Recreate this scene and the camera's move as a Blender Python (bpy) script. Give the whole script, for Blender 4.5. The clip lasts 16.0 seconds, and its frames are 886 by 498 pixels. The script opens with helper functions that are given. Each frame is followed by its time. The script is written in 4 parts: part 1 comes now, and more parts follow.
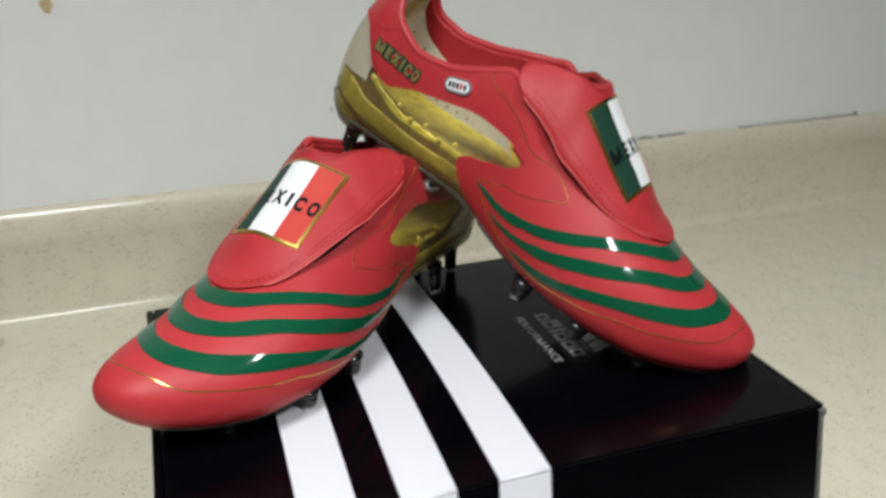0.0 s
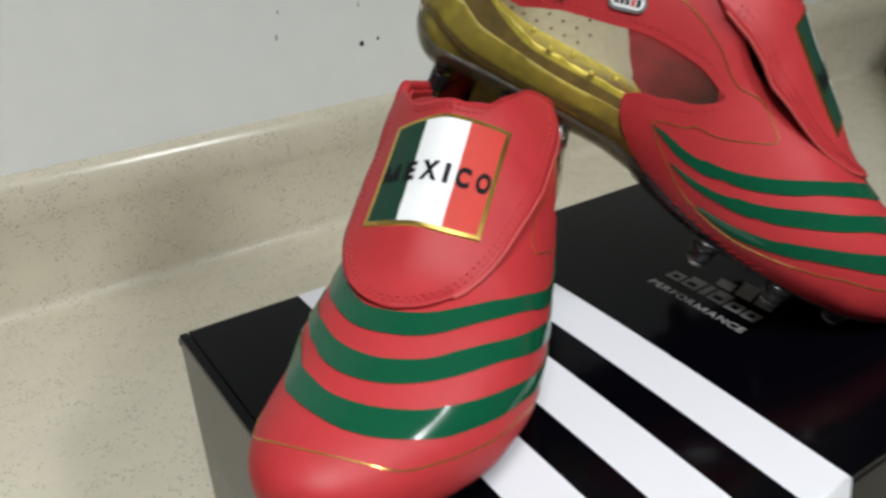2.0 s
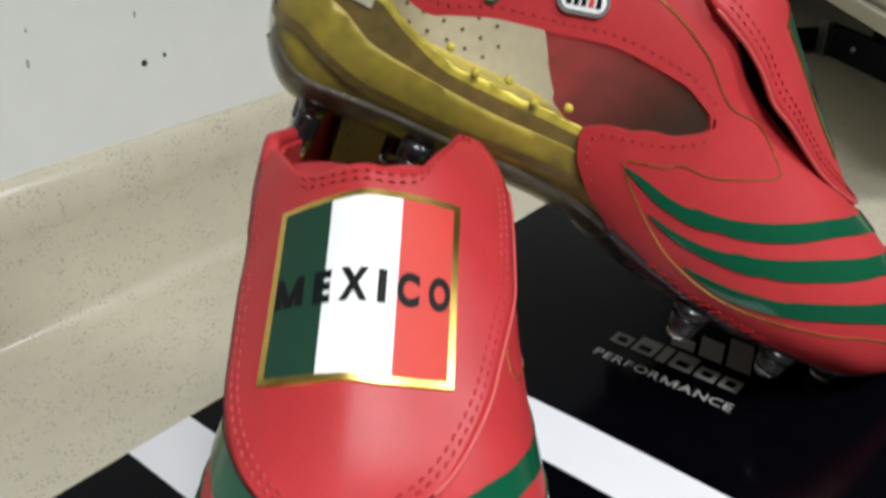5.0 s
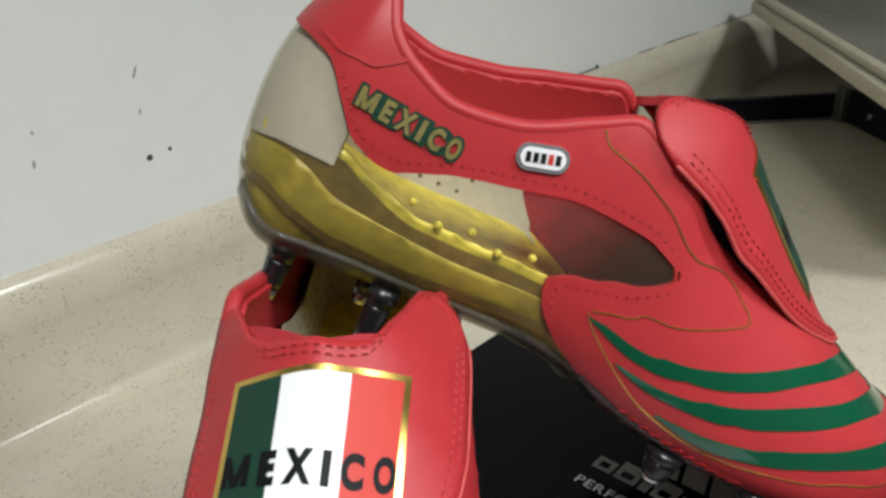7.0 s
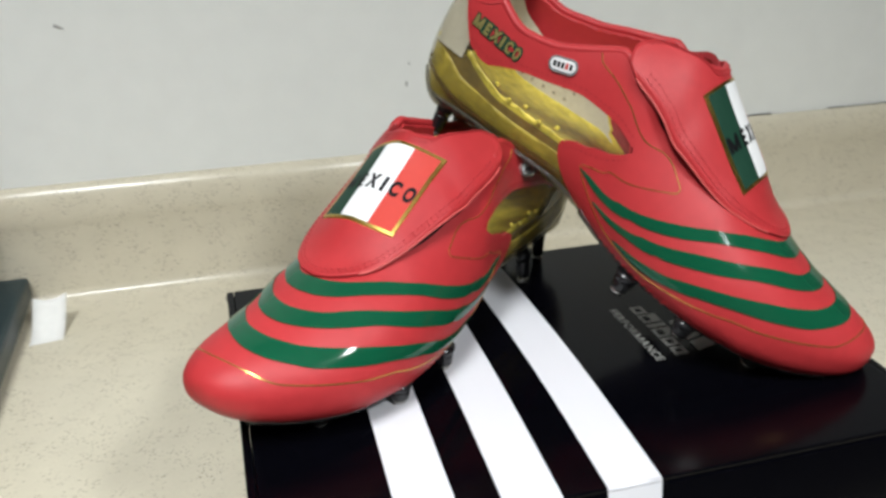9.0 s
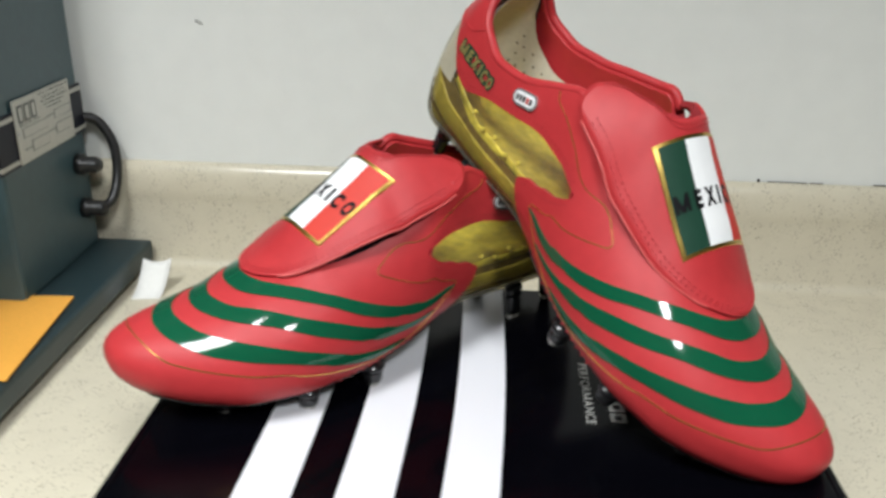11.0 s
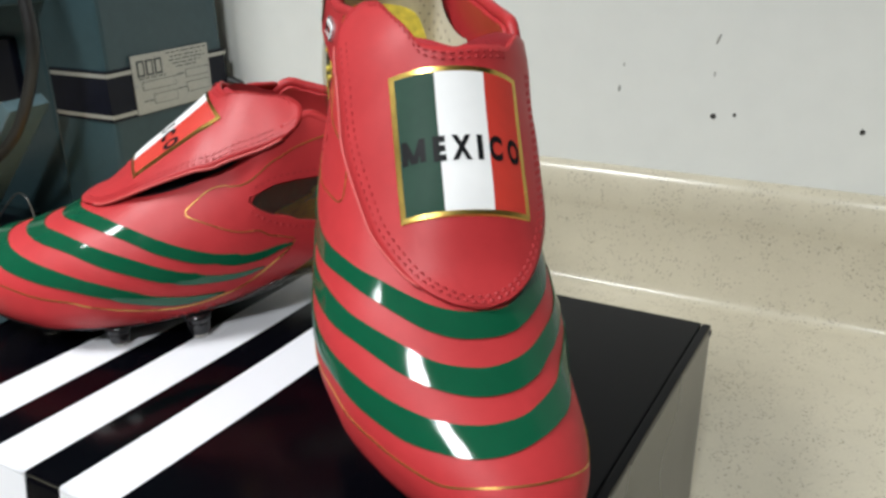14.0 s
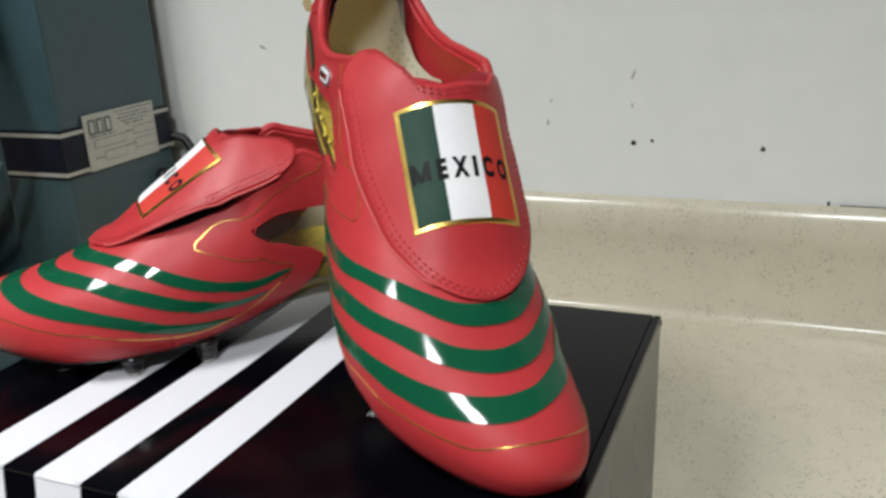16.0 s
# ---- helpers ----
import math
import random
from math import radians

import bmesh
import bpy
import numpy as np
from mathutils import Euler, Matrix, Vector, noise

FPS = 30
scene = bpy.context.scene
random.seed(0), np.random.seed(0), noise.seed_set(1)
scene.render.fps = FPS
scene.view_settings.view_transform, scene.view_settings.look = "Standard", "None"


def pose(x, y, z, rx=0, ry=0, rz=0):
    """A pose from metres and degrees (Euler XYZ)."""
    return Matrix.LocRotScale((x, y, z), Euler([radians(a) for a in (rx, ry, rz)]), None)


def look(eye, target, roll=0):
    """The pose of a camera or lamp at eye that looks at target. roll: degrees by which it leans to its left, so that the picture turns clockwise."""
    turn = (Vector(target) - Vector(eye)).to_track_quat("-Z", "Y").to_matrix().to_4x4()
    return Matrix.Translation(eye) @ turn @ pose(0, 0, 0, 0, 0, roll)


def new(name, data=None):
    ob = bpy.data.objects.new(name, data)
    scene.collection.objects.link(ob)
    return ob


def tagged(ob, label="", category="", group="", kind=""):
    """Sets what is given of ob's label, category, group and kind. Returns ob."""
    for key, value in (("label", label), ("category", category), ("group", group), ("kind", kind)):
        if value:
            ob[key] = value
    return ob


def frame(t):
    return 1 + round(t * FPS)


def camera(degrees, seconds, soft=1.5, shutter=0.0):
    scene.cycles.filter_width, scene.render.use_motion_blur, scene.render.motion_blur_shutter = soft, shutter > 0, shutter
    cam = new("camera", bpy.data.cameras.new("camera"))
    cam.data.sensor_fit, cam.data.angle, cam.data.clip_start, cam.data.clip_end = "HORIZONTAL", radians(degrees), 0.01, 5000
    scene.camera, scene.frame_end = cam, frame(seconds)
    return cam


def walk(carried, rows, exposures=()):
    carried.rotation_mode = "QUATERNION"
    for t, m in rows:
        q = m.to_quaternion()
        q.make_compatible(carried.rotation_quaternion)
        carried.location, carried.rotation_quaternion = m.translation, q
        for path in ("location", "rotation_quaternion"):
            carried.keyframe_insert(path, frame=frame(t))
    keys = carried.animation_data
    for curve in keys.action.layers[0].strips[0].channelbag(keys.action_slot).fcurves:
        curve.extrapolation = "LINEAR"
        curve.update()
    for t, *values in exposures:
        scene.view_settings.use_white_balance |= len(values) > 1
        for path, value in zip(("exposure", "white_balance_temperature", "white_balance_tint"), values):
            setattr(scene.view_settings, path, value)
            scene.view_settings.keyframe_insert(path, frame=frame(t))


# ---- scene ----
cam = camera(54.8, 16.0, soft=2.9, shutter=0.5)
PATH = [
    (0, (0.026, -0.295, 0.364), (0.609, 1.462, -0.393), -1.0),
    (0.5, (-0.046, -0.223, 0.362), (0.781, 1.38, -0.503), -1.8),
    (1, (-0.09, -0.184, 0.361), (0.868, 1.339, -0.512), -1.6),
    (1.5, (-0.094, -0.147, 0.357), (0.997, 1.263, -0.549), 0.3),
    (2, (-0.086, -0.114, 0.348), (0.9, 1.346, -0.597), -0.6),
    (2.5, (-0.111, -0.051, 0.341), (1.059, 1.237, -0.644), -0.3),
    (3, (-0.107, -0.022, 0.328), (1.21, 1.114, -0.659), 1.8),
    (3.5, (-0.1, -0.011, 0.322), (1.234, 1.08, -0.694), 2.1),
    (4, (-0.086, -0.005, 0.314), (1.227, 1.085, -0.728), 2.5),
    (4.5, (-0.067, -0.003, 0.321), (1.283, 1.087, -0.674), 2.5),
    (5, (-0.044, 0.011, 0.327), (1.313, 1.122, -0.635), 0.5),
    (5.2, (-0.04, 0.014, 0.332), (1.318, 1.141, -0.608), 0.4),
    (7.3, (-0.018, 0.0, 0.358), (1.315, 1.21, -0.512), -0.5),
    (7.5, (-0.026, -0.018, 0.355), (1.237, 1.257, -0.526), 0.6),
    (8, (-0.048, -0.101, 0.356), (1.106, 1.253, -0.557), 2.3),
    (8.5, (-0.047, -0.202, 0.373), (0.747, 1.389, -0.542), 0.7),
    (8.7, (-0.029, -0.244, 0.363), (0.626, 1.439, -0.496), -0.2),
    (10.8, (0.15, -0.294, 0.376), (0.072, 1.564, -0.361), -0.2),
    (11, (0.166, -0.276, 0.365), (0.062, 1.564, -0.412), 1.1),
    (11.5, (0.263, -0.264, 0.365), (-0.116, 1.533, -0.427), -0.1),
    (12, (0.349, -0.268, 0.357), (-0.256, 1.463, -0.442), 0.3),
    (12.5, (0.391, -0.261, 0.35), (-0.451, 1.378, -0.427), -0.5),
    (13, (0.419, -0.229, 0.333), (-0.471, 1.406, -0.397), -0.3),
    (13.5, (0.413, -0.186, 0.32), (-0.484, 1.439, -0.423), -0.9),
    (14, (0.407, -0.155, 0.315), (-0.529, 1.452, -0.421), -1.7),
    (14.5, (0.405, -0.144, 0.315), (-0.48, 1.498, -0.409), -1.4),
    (15, (0.405, -0.162, 0.315), (-0.483, 1.494, -0.37), -2.2),
    (15.5, (0.408, -0.19, 0.318), (-0.412, 1.523, -0.308), -2.5),
    (16, (0.397, -0.222, 0.319), (-0.359, 1.517, -0.318), -3.3),
]
walk(cam, [(t, look(e, g, r)) for t, e, g, r in PATH],
     ((0.0, 0.25), (2.0, 0.20), (3.3, 0.22), (4.5, 0.42), (5.2, 0.42), (7.3, 0.43), (8.7, 0.46), (10.8, 0.50), (13.0, 0.56), (15.0, 0.52), (15.5, 0.56), (16.0, 0.36)))

# ---- light ----
world = bpy.data.worlds.new("room_world")
world.use_nodes = True
world.node_tree.nodes["Background"].inputs[0].default_value = (0.9, 0.95, 1.0, 1)
world.node_tree.nodes["Background"].inputs[1].default_value = 0.02
scene.world = world
LAMPS = [(-0.30, -0.54, 1.30, 0.33, 0.48, 9.4, 112), (0.58, -1.00, 1.30, 0.22, 0.40, 15.5, 180)]
for lx, ly, lz, lw, lh, power, spread in LAMPS:
    lamp = bpy.data.lights.new("tube_light", "AREA")
    lamp.shape, lamp.size, lamp.size_y, lamp.energy = "RECTANGLE", lw, lh, power
    lamp.color = (0.95, 1.0, 1.03)
    lamp.spread = radians(spread)
    new("tube_light", lamp).matrix_world = pose(lx, ly, lz)


# ---- materials ----
def material(name, colour, rough=0.5, metal=0.0, grain=0.0, grain_size=300.0, bump=0.0, bump_size=800.0, coat=0.0, spec=0.5):
    """A surface with mottling at two scales and a fine relief."""
    m = bpy.data.materials.new(name)
    m.use_nodes = True
    n, l = m.node_tree.nodes, m.node_tree.links
    b = n["Principled BSDF"]
    b.inputs["Base Color"].default_value = (*colour, 1)
    b.inputs["Roughness"].default_value = rough
    b.inputs["Metallic"].default_value = metal
    b.inputs["Coat Weight"].default_value = coat
    b.inputs["Specular IOR Level"].default_value = spec
    co = n.new("ShaderNodeTexCoord")
    if grain:
        fine, broad = n.new("ShaderNodeTexNoise"), n.new("ShaderNodeTexNoise")
        fine.inputs["Scale"].default_value, fine.inputs["Detail"].default_value = grain_size, 4
        broad.inputs["Scale"].default_value, broad.inputs["Detail"].default_value = grain_size / 22, 3
        add = n.new("ShaderNodeMath")
        add.operation = "ADD"
        ramp = n.new("ShaderNodeMapRange")
        ramp.inputs["From Min"].default_value, ramp.inputs["From Max"].default_value = 0.7, 1.3
        ramp.inputs["To Min"].default_value, ramp.inputs["To Max"].default_value = 1 - grain, 1 + grain
        mul = n.new("ShaderNodeVectorMath")
        mul.operation = "SCALE"
        mul.inputs[0].default_value = colour
        for t in (fine, broad):
            l.new(co.outputs["Object"], t.inputs["Vector"])
        l.new(fine.outputs["Fac"], add.inputs[0])
        l.new(broad.outputs["Fac"], add.inputs[1])
        l.new(add.outputs[0], ramp.inputs["Value"])
        l.new(ramp.outputs[0], mul.inputs["Scale"])
        l.new(mul.outputs[0], b.inputs["Base Color"])
        rr = n.new("ShaderNodeMapRange")
        rr.inputs["From Min"].default_value, rr.inputs["From Max"].default_value = 0.35, 0.65
        rr.inputs["To Min"].default_value, rr.inputs["To Max"].default_value = max(rough - 0.07, 0.02), min(rough + 0.07, 1)
        l.new(broad.outputs["Fac"], rr.inputs["Value"])
        l.new(rr.outputs[0], b.inputs["Roughness"])
    if bump:
        t, bp = n.new("ShaderNodeTexVoronoi"), n.new("ShaderNodeBump")
        t.inputs["Scale"].default_value = bump_size
        bp.inputs["Strength"].default_value, bp.inputs["Distance"].default_value = bump, 0.0004
        l.new(co.outputs["Object"], t.inputs["Vector"])
        l.new(t.outputs["Distance"], bp.inputs["Height"])
        l.new(bp.outputs[0], b.inputs["Normal"])
    return m


def clear_plastic(name, tint, cover, rough=0.12):
    """Thin tinted plastic: part of the light goes straight through."""
    m = material(name, tint, rough, grain=0.15, grain_size=120, spec=0.6)
    n, l = m.node_tree.nodes, m.node_tree.links
    tr, mix = n.new("ShaderNodeBsdfTransparent"), n.new("ShaderNodeMixShader")
    tr.inputs[0].default_value = (0.9, 0.88, 0.82, 1)
    mix.inputs[0].default_value = cover
    l.new(tr.outputs[0], mix.inputs[1])
    l.new(n["Principled BSDF"].outputs[0], mix.inputs[2])
    l.new(mix.outputs[0], n["Material Output"].inputs[0])
    return m


def speckled(name, base, dark, light, rough=0.38):
    """Laminate with small dark and light flecks over a mottled ground."""
    m = material(name, base, rough, grain=0.045, grain_size=900)
    n, l = m.node_tree.nodes, m.node_tree.links
    b = n["Principled BSDF"]
    l.remove(b.inputs["Roughness"].links[0])
    src = b.inputs["Base Color"].links[0].from_socket
    co = next(x for x in n if x.type == "TEX_COORD")
    for scale, colour, low, high, amount in ((380, dark, 0.24, 0.36, 0.62), (520, light, 0.2, 0.34, 0.22), (210, dark, 0.13, 0.2, 0.66)):
        v = n.new("ShaderNodeTexVoronoi")
        v.inputs["Scale"].default_value = scale
        gate = n.new("ShaderNodeTexNoise")
        gate.inputs["Scale"].default_value = scale * 0.22
        r = n.new("ShaderNodeMapRange")
        r.inputs["From Min"].default_value, r.inputs["From Max"].default_value = low, high
        r.inputs["To Min"].default_value, r.inputs["To Max"].default_value = amount, 0
        g = n.new("ShaderNodeMapRange")
        g.inputs["From Min"].default_value, g.inputs["From Max"].default_value = 0.45, 0.6
        f = n.new("ShaderNodeMath")
        f.operation = "MULTIPLY"
        mix = n.new("ShaderNodeMix")
        mix.data_type = "RGBA"
        mix.inputs["B"].default_value = (*colour, 1)
        l.new(co.outputs["Object"], v.inputs["Vector"])
        l.new(co.outputs["Object"], gate.inputs["Vector"])
        l.new(v.outputs["Distance"], r.inputs["Value"])
        l.new(gate.outputs["Fac"], g.inputs["Value"])
        l.new(r.outputs[0], f.inputs[0])
        l.new(g.outputs[0], f.inputs[1])
        l.new(f.outputs[0], mix.inputs["Factor"])
        l.new(src, mix.inputs["A"])
        src = mix.outputs["Result"]
    l.new(src, b.inputs["Base Color"])
    return m


M_RED = material("red_leather", (0.425, 0.029, 0.033), 0.45, grain=0.07, grain_size=160, bump=0.10, bump_size=1500, spec=0.33)
M_RED_EDGE = material("red_cut_edge", (0.42, 0.022, 0.026), 0.6, grain=0.12, grain_size=500)
M_RED_LINING = material("dark_red_lining", (0.36, 0.018, 0.026), 0.8, grain=0.15, grain_size=700, bump=0.3, bump_size=2500)
M_MAROON = material("maroon_lining", (0.36, 0.018, 0.026), 0.7, grain=0.3, grain_size=120, bump=0.3, bump_size=1500)
M_GREEN = material("glossy_green_film", (0.004, 0.074, 0.034), 0.055, grain=0.05, grain_size=120, spec=0.42)
M_FLAG_GREEN = material("dark_green_print", (0.011, 0.046, 0.028), 0.55, grain=0.08, grain_size=300, spec=0.2)
M_WHITE_PRINT = material("white_print", (0.80, 0.80, 0.80), 0.5, grain=0.02, grain_size=200)
M_FLAG_RED = material("bright_red_print", (0.53, 0.032, 0.018), 0.6, grain=0.05, grain_size=300)
M_INK = material("black_ink", (0.007, 0.007, 0.008), 0.5, grain=0.1, spec=0.12)
M_GOLD = material("gold_foil", (0.72, 0.50, 0.13), 0.26, metal=1.0, grain=0.12, grain_size=400)
M_GOLD_THREAD = material("thin_gold_line", (0.62, 0.36, 0.10), 0.28, metal=0.85, grain=0.15, grain_size=500)
M_CHASSIS = material("gold_chassis_plastic", (0.41, 0.315, 0.036), 0.40, grain=0.45, grain_size=150, bump=0.2, bump_size=180, spec=0.4)
M_FOIL = material("crinkled_gold_foil", (0.74, 0.60, 0.075), 0.38, metal=0.1, grain=0.32, grain_size=200, bump=0.7, bump_size=200)
M_BROWN = material("brown_shade_and_edge_plastic", (0.19, 0.125, 0.026), 0.25, grain=0.45, grain_size=200)
M_CREAM = material("cream_lining", (0.56, 0.52, 0.42), 0.75, grain=0.08, grain_size=300, bump=0.2, bump_size=1200)
M_CUP = clear_plastic("smoky_clear_plastic", (0.17, 0.155, 0.115), 0.17, 0.14)
M_SOLE = clear_plastic("dark_clear_outsole", (0.035, 0.032, 0.03), 0.72, 0.15)
M_CUP_GREY = clear_plastic("grey_clear_plastic", (0.14, 0.13, 0.105), 0.42)
M_STUD = material("black_stud_rubber", (0.012, 0.012, 0.013), 0.25, grain=0.15)
M_STUD_TIP = material("polished_stud_tip", (0.55, 0.54, 0.50), 0.18, metal=0.9, grain=0.1)
M_SILVER = material("silver_badge", (0.62, 0.63, 0.64), 0.25, metal=0.8, grain=0.08)
M_THREAD = material("dark_red_thread", (0.35, 0.015, 0.019), 0.7, grain=0.15)
M_BOX = material("black_coated_card", (0.0012, 0.0012, 0.0022), 0.16, grain=0.15, grain_size=90, bump=0.03, bump_size=900, spec=0.10)
M_BOX_END = material("grey_coated_card", (0.10, 0.10, 0.092), 0.28, grain=0.08, grain_size=60, spec=0.5)
M_BOX_WHITE = material("white_coated_card", (0.68, 0.68, 0.715), 0.33)
M_BOX_LOGO = material("silver_grey_print", (0.36, 0.36, 0.34), 0.35, grain=0.1, grain_size=300)
M_CARD_RAW = material("worn_card_edge", (0.10, 0.095, 0.09), 0.7, grain=0.3, grain_size=400)
M_COUNTER = speckled("beige_speckled_laminate", (0.60, 0.55, 0.43), (0.27, 0.23, 0.17), (0.72, 0.68, 0.58), 0.22)
M_WALL = material("white_wall_paint", (0.76, 0.77, 0.74), 0.55, grain=0.025, grain_size=40, bump=0.06, bump_size=260)
M_PERF = material("shaded_perforation", (0.14, 0.115, 0.08), 0.9, grain=0.2)
M_KHAKI = material("khaki_gold_print", (0.25, 0.21, 0.07), 0.4, metal=0.2, grain=0.25, grain_size=500)
M_FLAP_GAP = material("black_flap_gap_shade", (0.006, 0.005, 0.006), 0.85, grain=0.2, grain_size=600, bump=0.3, bump_size=1800, spec=0.2)
M_EDGE_SHINE = material("cut_edge_highlight", (0.52, 0.075, 0.07), 0.5, grain=0.1, grain_size=500)
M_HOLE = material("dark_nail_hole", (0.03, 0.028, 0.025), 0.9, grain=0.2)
M_SCUFF = material("grey_scuff", (0.36, 0.36, 0.34), 0.7, grain=0.25, grain_size=600)
M_TAN_STAIN = material("tan_tape_scrap", (0.50, 0.38, 0.20), 0.6, grain=0.2, grain_size=400)
M_TEAL = material("blue_grey_hammered_enamel", (0.036, 0.072, 0.083), 0.36, grain=0.10, grain_size=120, bump=0.15, bump_size=350)
M_TEAL_SHADED = material("shaded_blue_grey_enamel", (0.017, 0.034, 0.039), 0.4, grain=0.14, grain_size=120, bump=0.15, bump_size=350)
M_TEAL_LIGHT = material("light_blue_grey_enamel", (0.13, 0.21, 0.24), 0.34, grain=0.1, grain_size=120)
M_DARK = material("black_enamel", (0.006, 0.007, 0.014), 0.4, grain=0.2, grain_size=150, spec=0.2)
M_SLEEVE = material("translucent_grey_plastic", (0.42, 0.44, 0.42), 0.22, grain=0.12, grain_size=220, bump=0.12, bump_size=700)
M_RUBBER = material("black_cable_rubber", (0.012, 0.012, 0.012), 0.38, grain=0.15)
M_PLATE = material("aluminium_nameplate", (0.46, 0.45, 0.40), 0.42, metal=0.35, grain=0.1, grain_size=350)
M_PAPER = material("white_paper", (0.78, 0.77, 0.74), 0.7, grain=0.04, grain_size=200)
M_ORANGE = material("orange_card", (0.80, 0.38, 0.06), 0.6, grain=0.06, grain_size=300)
M_TAN = material("brown_pressboard", (0.24, 0.17, 0.085), 0.6, grain=0.18, grain_size=220)
M_BOARD = material("pale_canvas_board", (0.42, 0.38, 0.29), 0.7, grain=0.12, grain_size=200, bump=0.2, bump_size=900)
M_BOARD_TOP = material("grey_board_top", (0.16, 0.15, 0.12), 0.7, grain=0.3, grain_size=120)
M_STEEL = material("worn_steel", (0.4, 0.4, 0.39), 0.35, metal=0.9, grain=0.15)
M_CEIL = material("white_ceiling", (0.72, 0.72, 0.70), 0.8, grain=0.04, grain_size=60)
M_ROOM = material("dimmed_room_wall", (0.28, 0.28, 0.27), 0.7, grain=0.05, grain_size=30)
M_FLOOR = material("grey_vinyl_floor", (0.22, 0.21, 0.19), 0.5, grain=0.12, grain_size=50)
M_CABINET = material("dark_green_grey_cabinet", (0.05, 0.06, 0.058), 0.45, grain=0.12, grain_size=60)
M_GLOW = bpy.data.materials.new("lamp_diffuser")
M_GLOW.use_nodes = True
M_GLOW.node_tree.nodes["Principled BSDF"].inputs["Emission Color"].default_value = (1, 0.97, 0.9, 1)
M_GLOW.node_tree.nodes["Principled BSDF"].inputs["Emission Strength"].default_value = 6.0


# ---- mesh helpers ----
def mesh_of(bm, name):
    me = bpy.data.meshes.new(name)
    bm.to_mesh(me)
    bm.free()
    return me


def part(name, bm, mat, parent=None, label="", smooth=False, thick=0.0):
    """One mesh object, under parent if there is one. thick: wall thickness, inwards."""
    me = mesh_of(bm, name)
    me.materials.append(mat)
    if smooth:
        me.shade_smooth()
    ob = new(name, me)
    if parent is not None:
        ob.parent = parent
    if label:
        ob["label"] = label
    if thick:
        s = ob.modifiers.new("thickness", "SOLIDIFY")
        s.thickness, s.offset = thick, -1
    return ob


def thing(name, m, label, category, group="", kind=""):
    ob = new(name)
    ob.empty_display_size = 0.02
    ob.matrix_world = m
    return tagged(ob, label, category, group, kind)


def block(lo, hi, bevel=0.0, segments=2, m=None):
    bm = bmesh.new()
    bmesh.ops.create_cube(bm, size=1)
    c, s = [(a + b) / 2 for a, b in zip(lo, hi)], [b - a for a, b in zip(lo, hi)]
    for v in bm.verts:
        v.co = Vector((v.co.x * s[0] + c[0], v.co.y * s[1] + c[1], v.co.z * s[2] + c[2]))
    if bevel:
        bmesh.ops.bevel(bm, geom=bm.edges[:], offset=bevel, segments=segments, affect="EDGES", profile=0.6)
    if m is not None:
        bm.transform(m)
    return bm


def lathe(profile, n=24, m=None):
    """A turned body: profile of (radius, height), closed at both ends."""
    bm = bmesh.new()
    rings = [[bm.verts.new((r * math.cos(2 * math.pi * k / n), r * math.sin(2 * math.pi * k / n), z)) for k in range(n)] for r, z in profile]
    for a, b in zip(rings, rings[1:]):
        for k in range(n):
            bm.faces.new((a[k], a[(k + 1) % n], b[(k + 1) % n], b[k]))
    bm.faces.new(rings[0][::-1])
    bm.faces.new(rings[-1])
    bmesh.ops.recalc_face_normals(bm, faces=bm.faces[:])
    if m is not None:
        bm.transform(m)
    return bm


def smooth_path(points, per=8):
    p = [Vector(q) for q in points]
    p = [2 * p[0] - p[1]] + p + [2 * p[-1] - p[-2]]
    out = []
    for a, b, c, d in zip(p, p[1:], p[2:], p[3:]):
        for k in range(per):
            t = k / per
            out.append(0.5 * (2 * b + (c - a) * t + (2 * a - 5 * b + 4 * c - d) * t * t + (3 * b - a - 3 * c + d) * t ** 3))
    return out + [p[-2]]


def tube(points, radius, n=10, per=8):
    path = smooth_path(points, per)
    bm = bmesh.new()
    rings = []
    for i, q in enumerate(path):
        d = (path[min(i + 1, len(path) - 1)] - path[max(i - 1, 0)]).normalized()
        u = d.cross(Vector((0.31, 0.22, 0.92))).normalized()
        w = d.cross(u)
        rings.append([bm.verts.new(q + radius * (math.cos(2 * math.pi * k / n) * u + math.sin(2 * math.pi * k / n) * w)) for k in range(n)])
    for a, b in zip(rings, rings[1:]):
        for k in range(n):
            bm.faces.new((a[k], a[(k + 1) % n], b[(k + 1) % n], b[k]))
    bm.faces.new(rings[0][::-1])
    bm.faces.new(rings[-1])
    bmesh.ops.recalc_face_normals(bm, faces=bm.faces[:])
    return bm


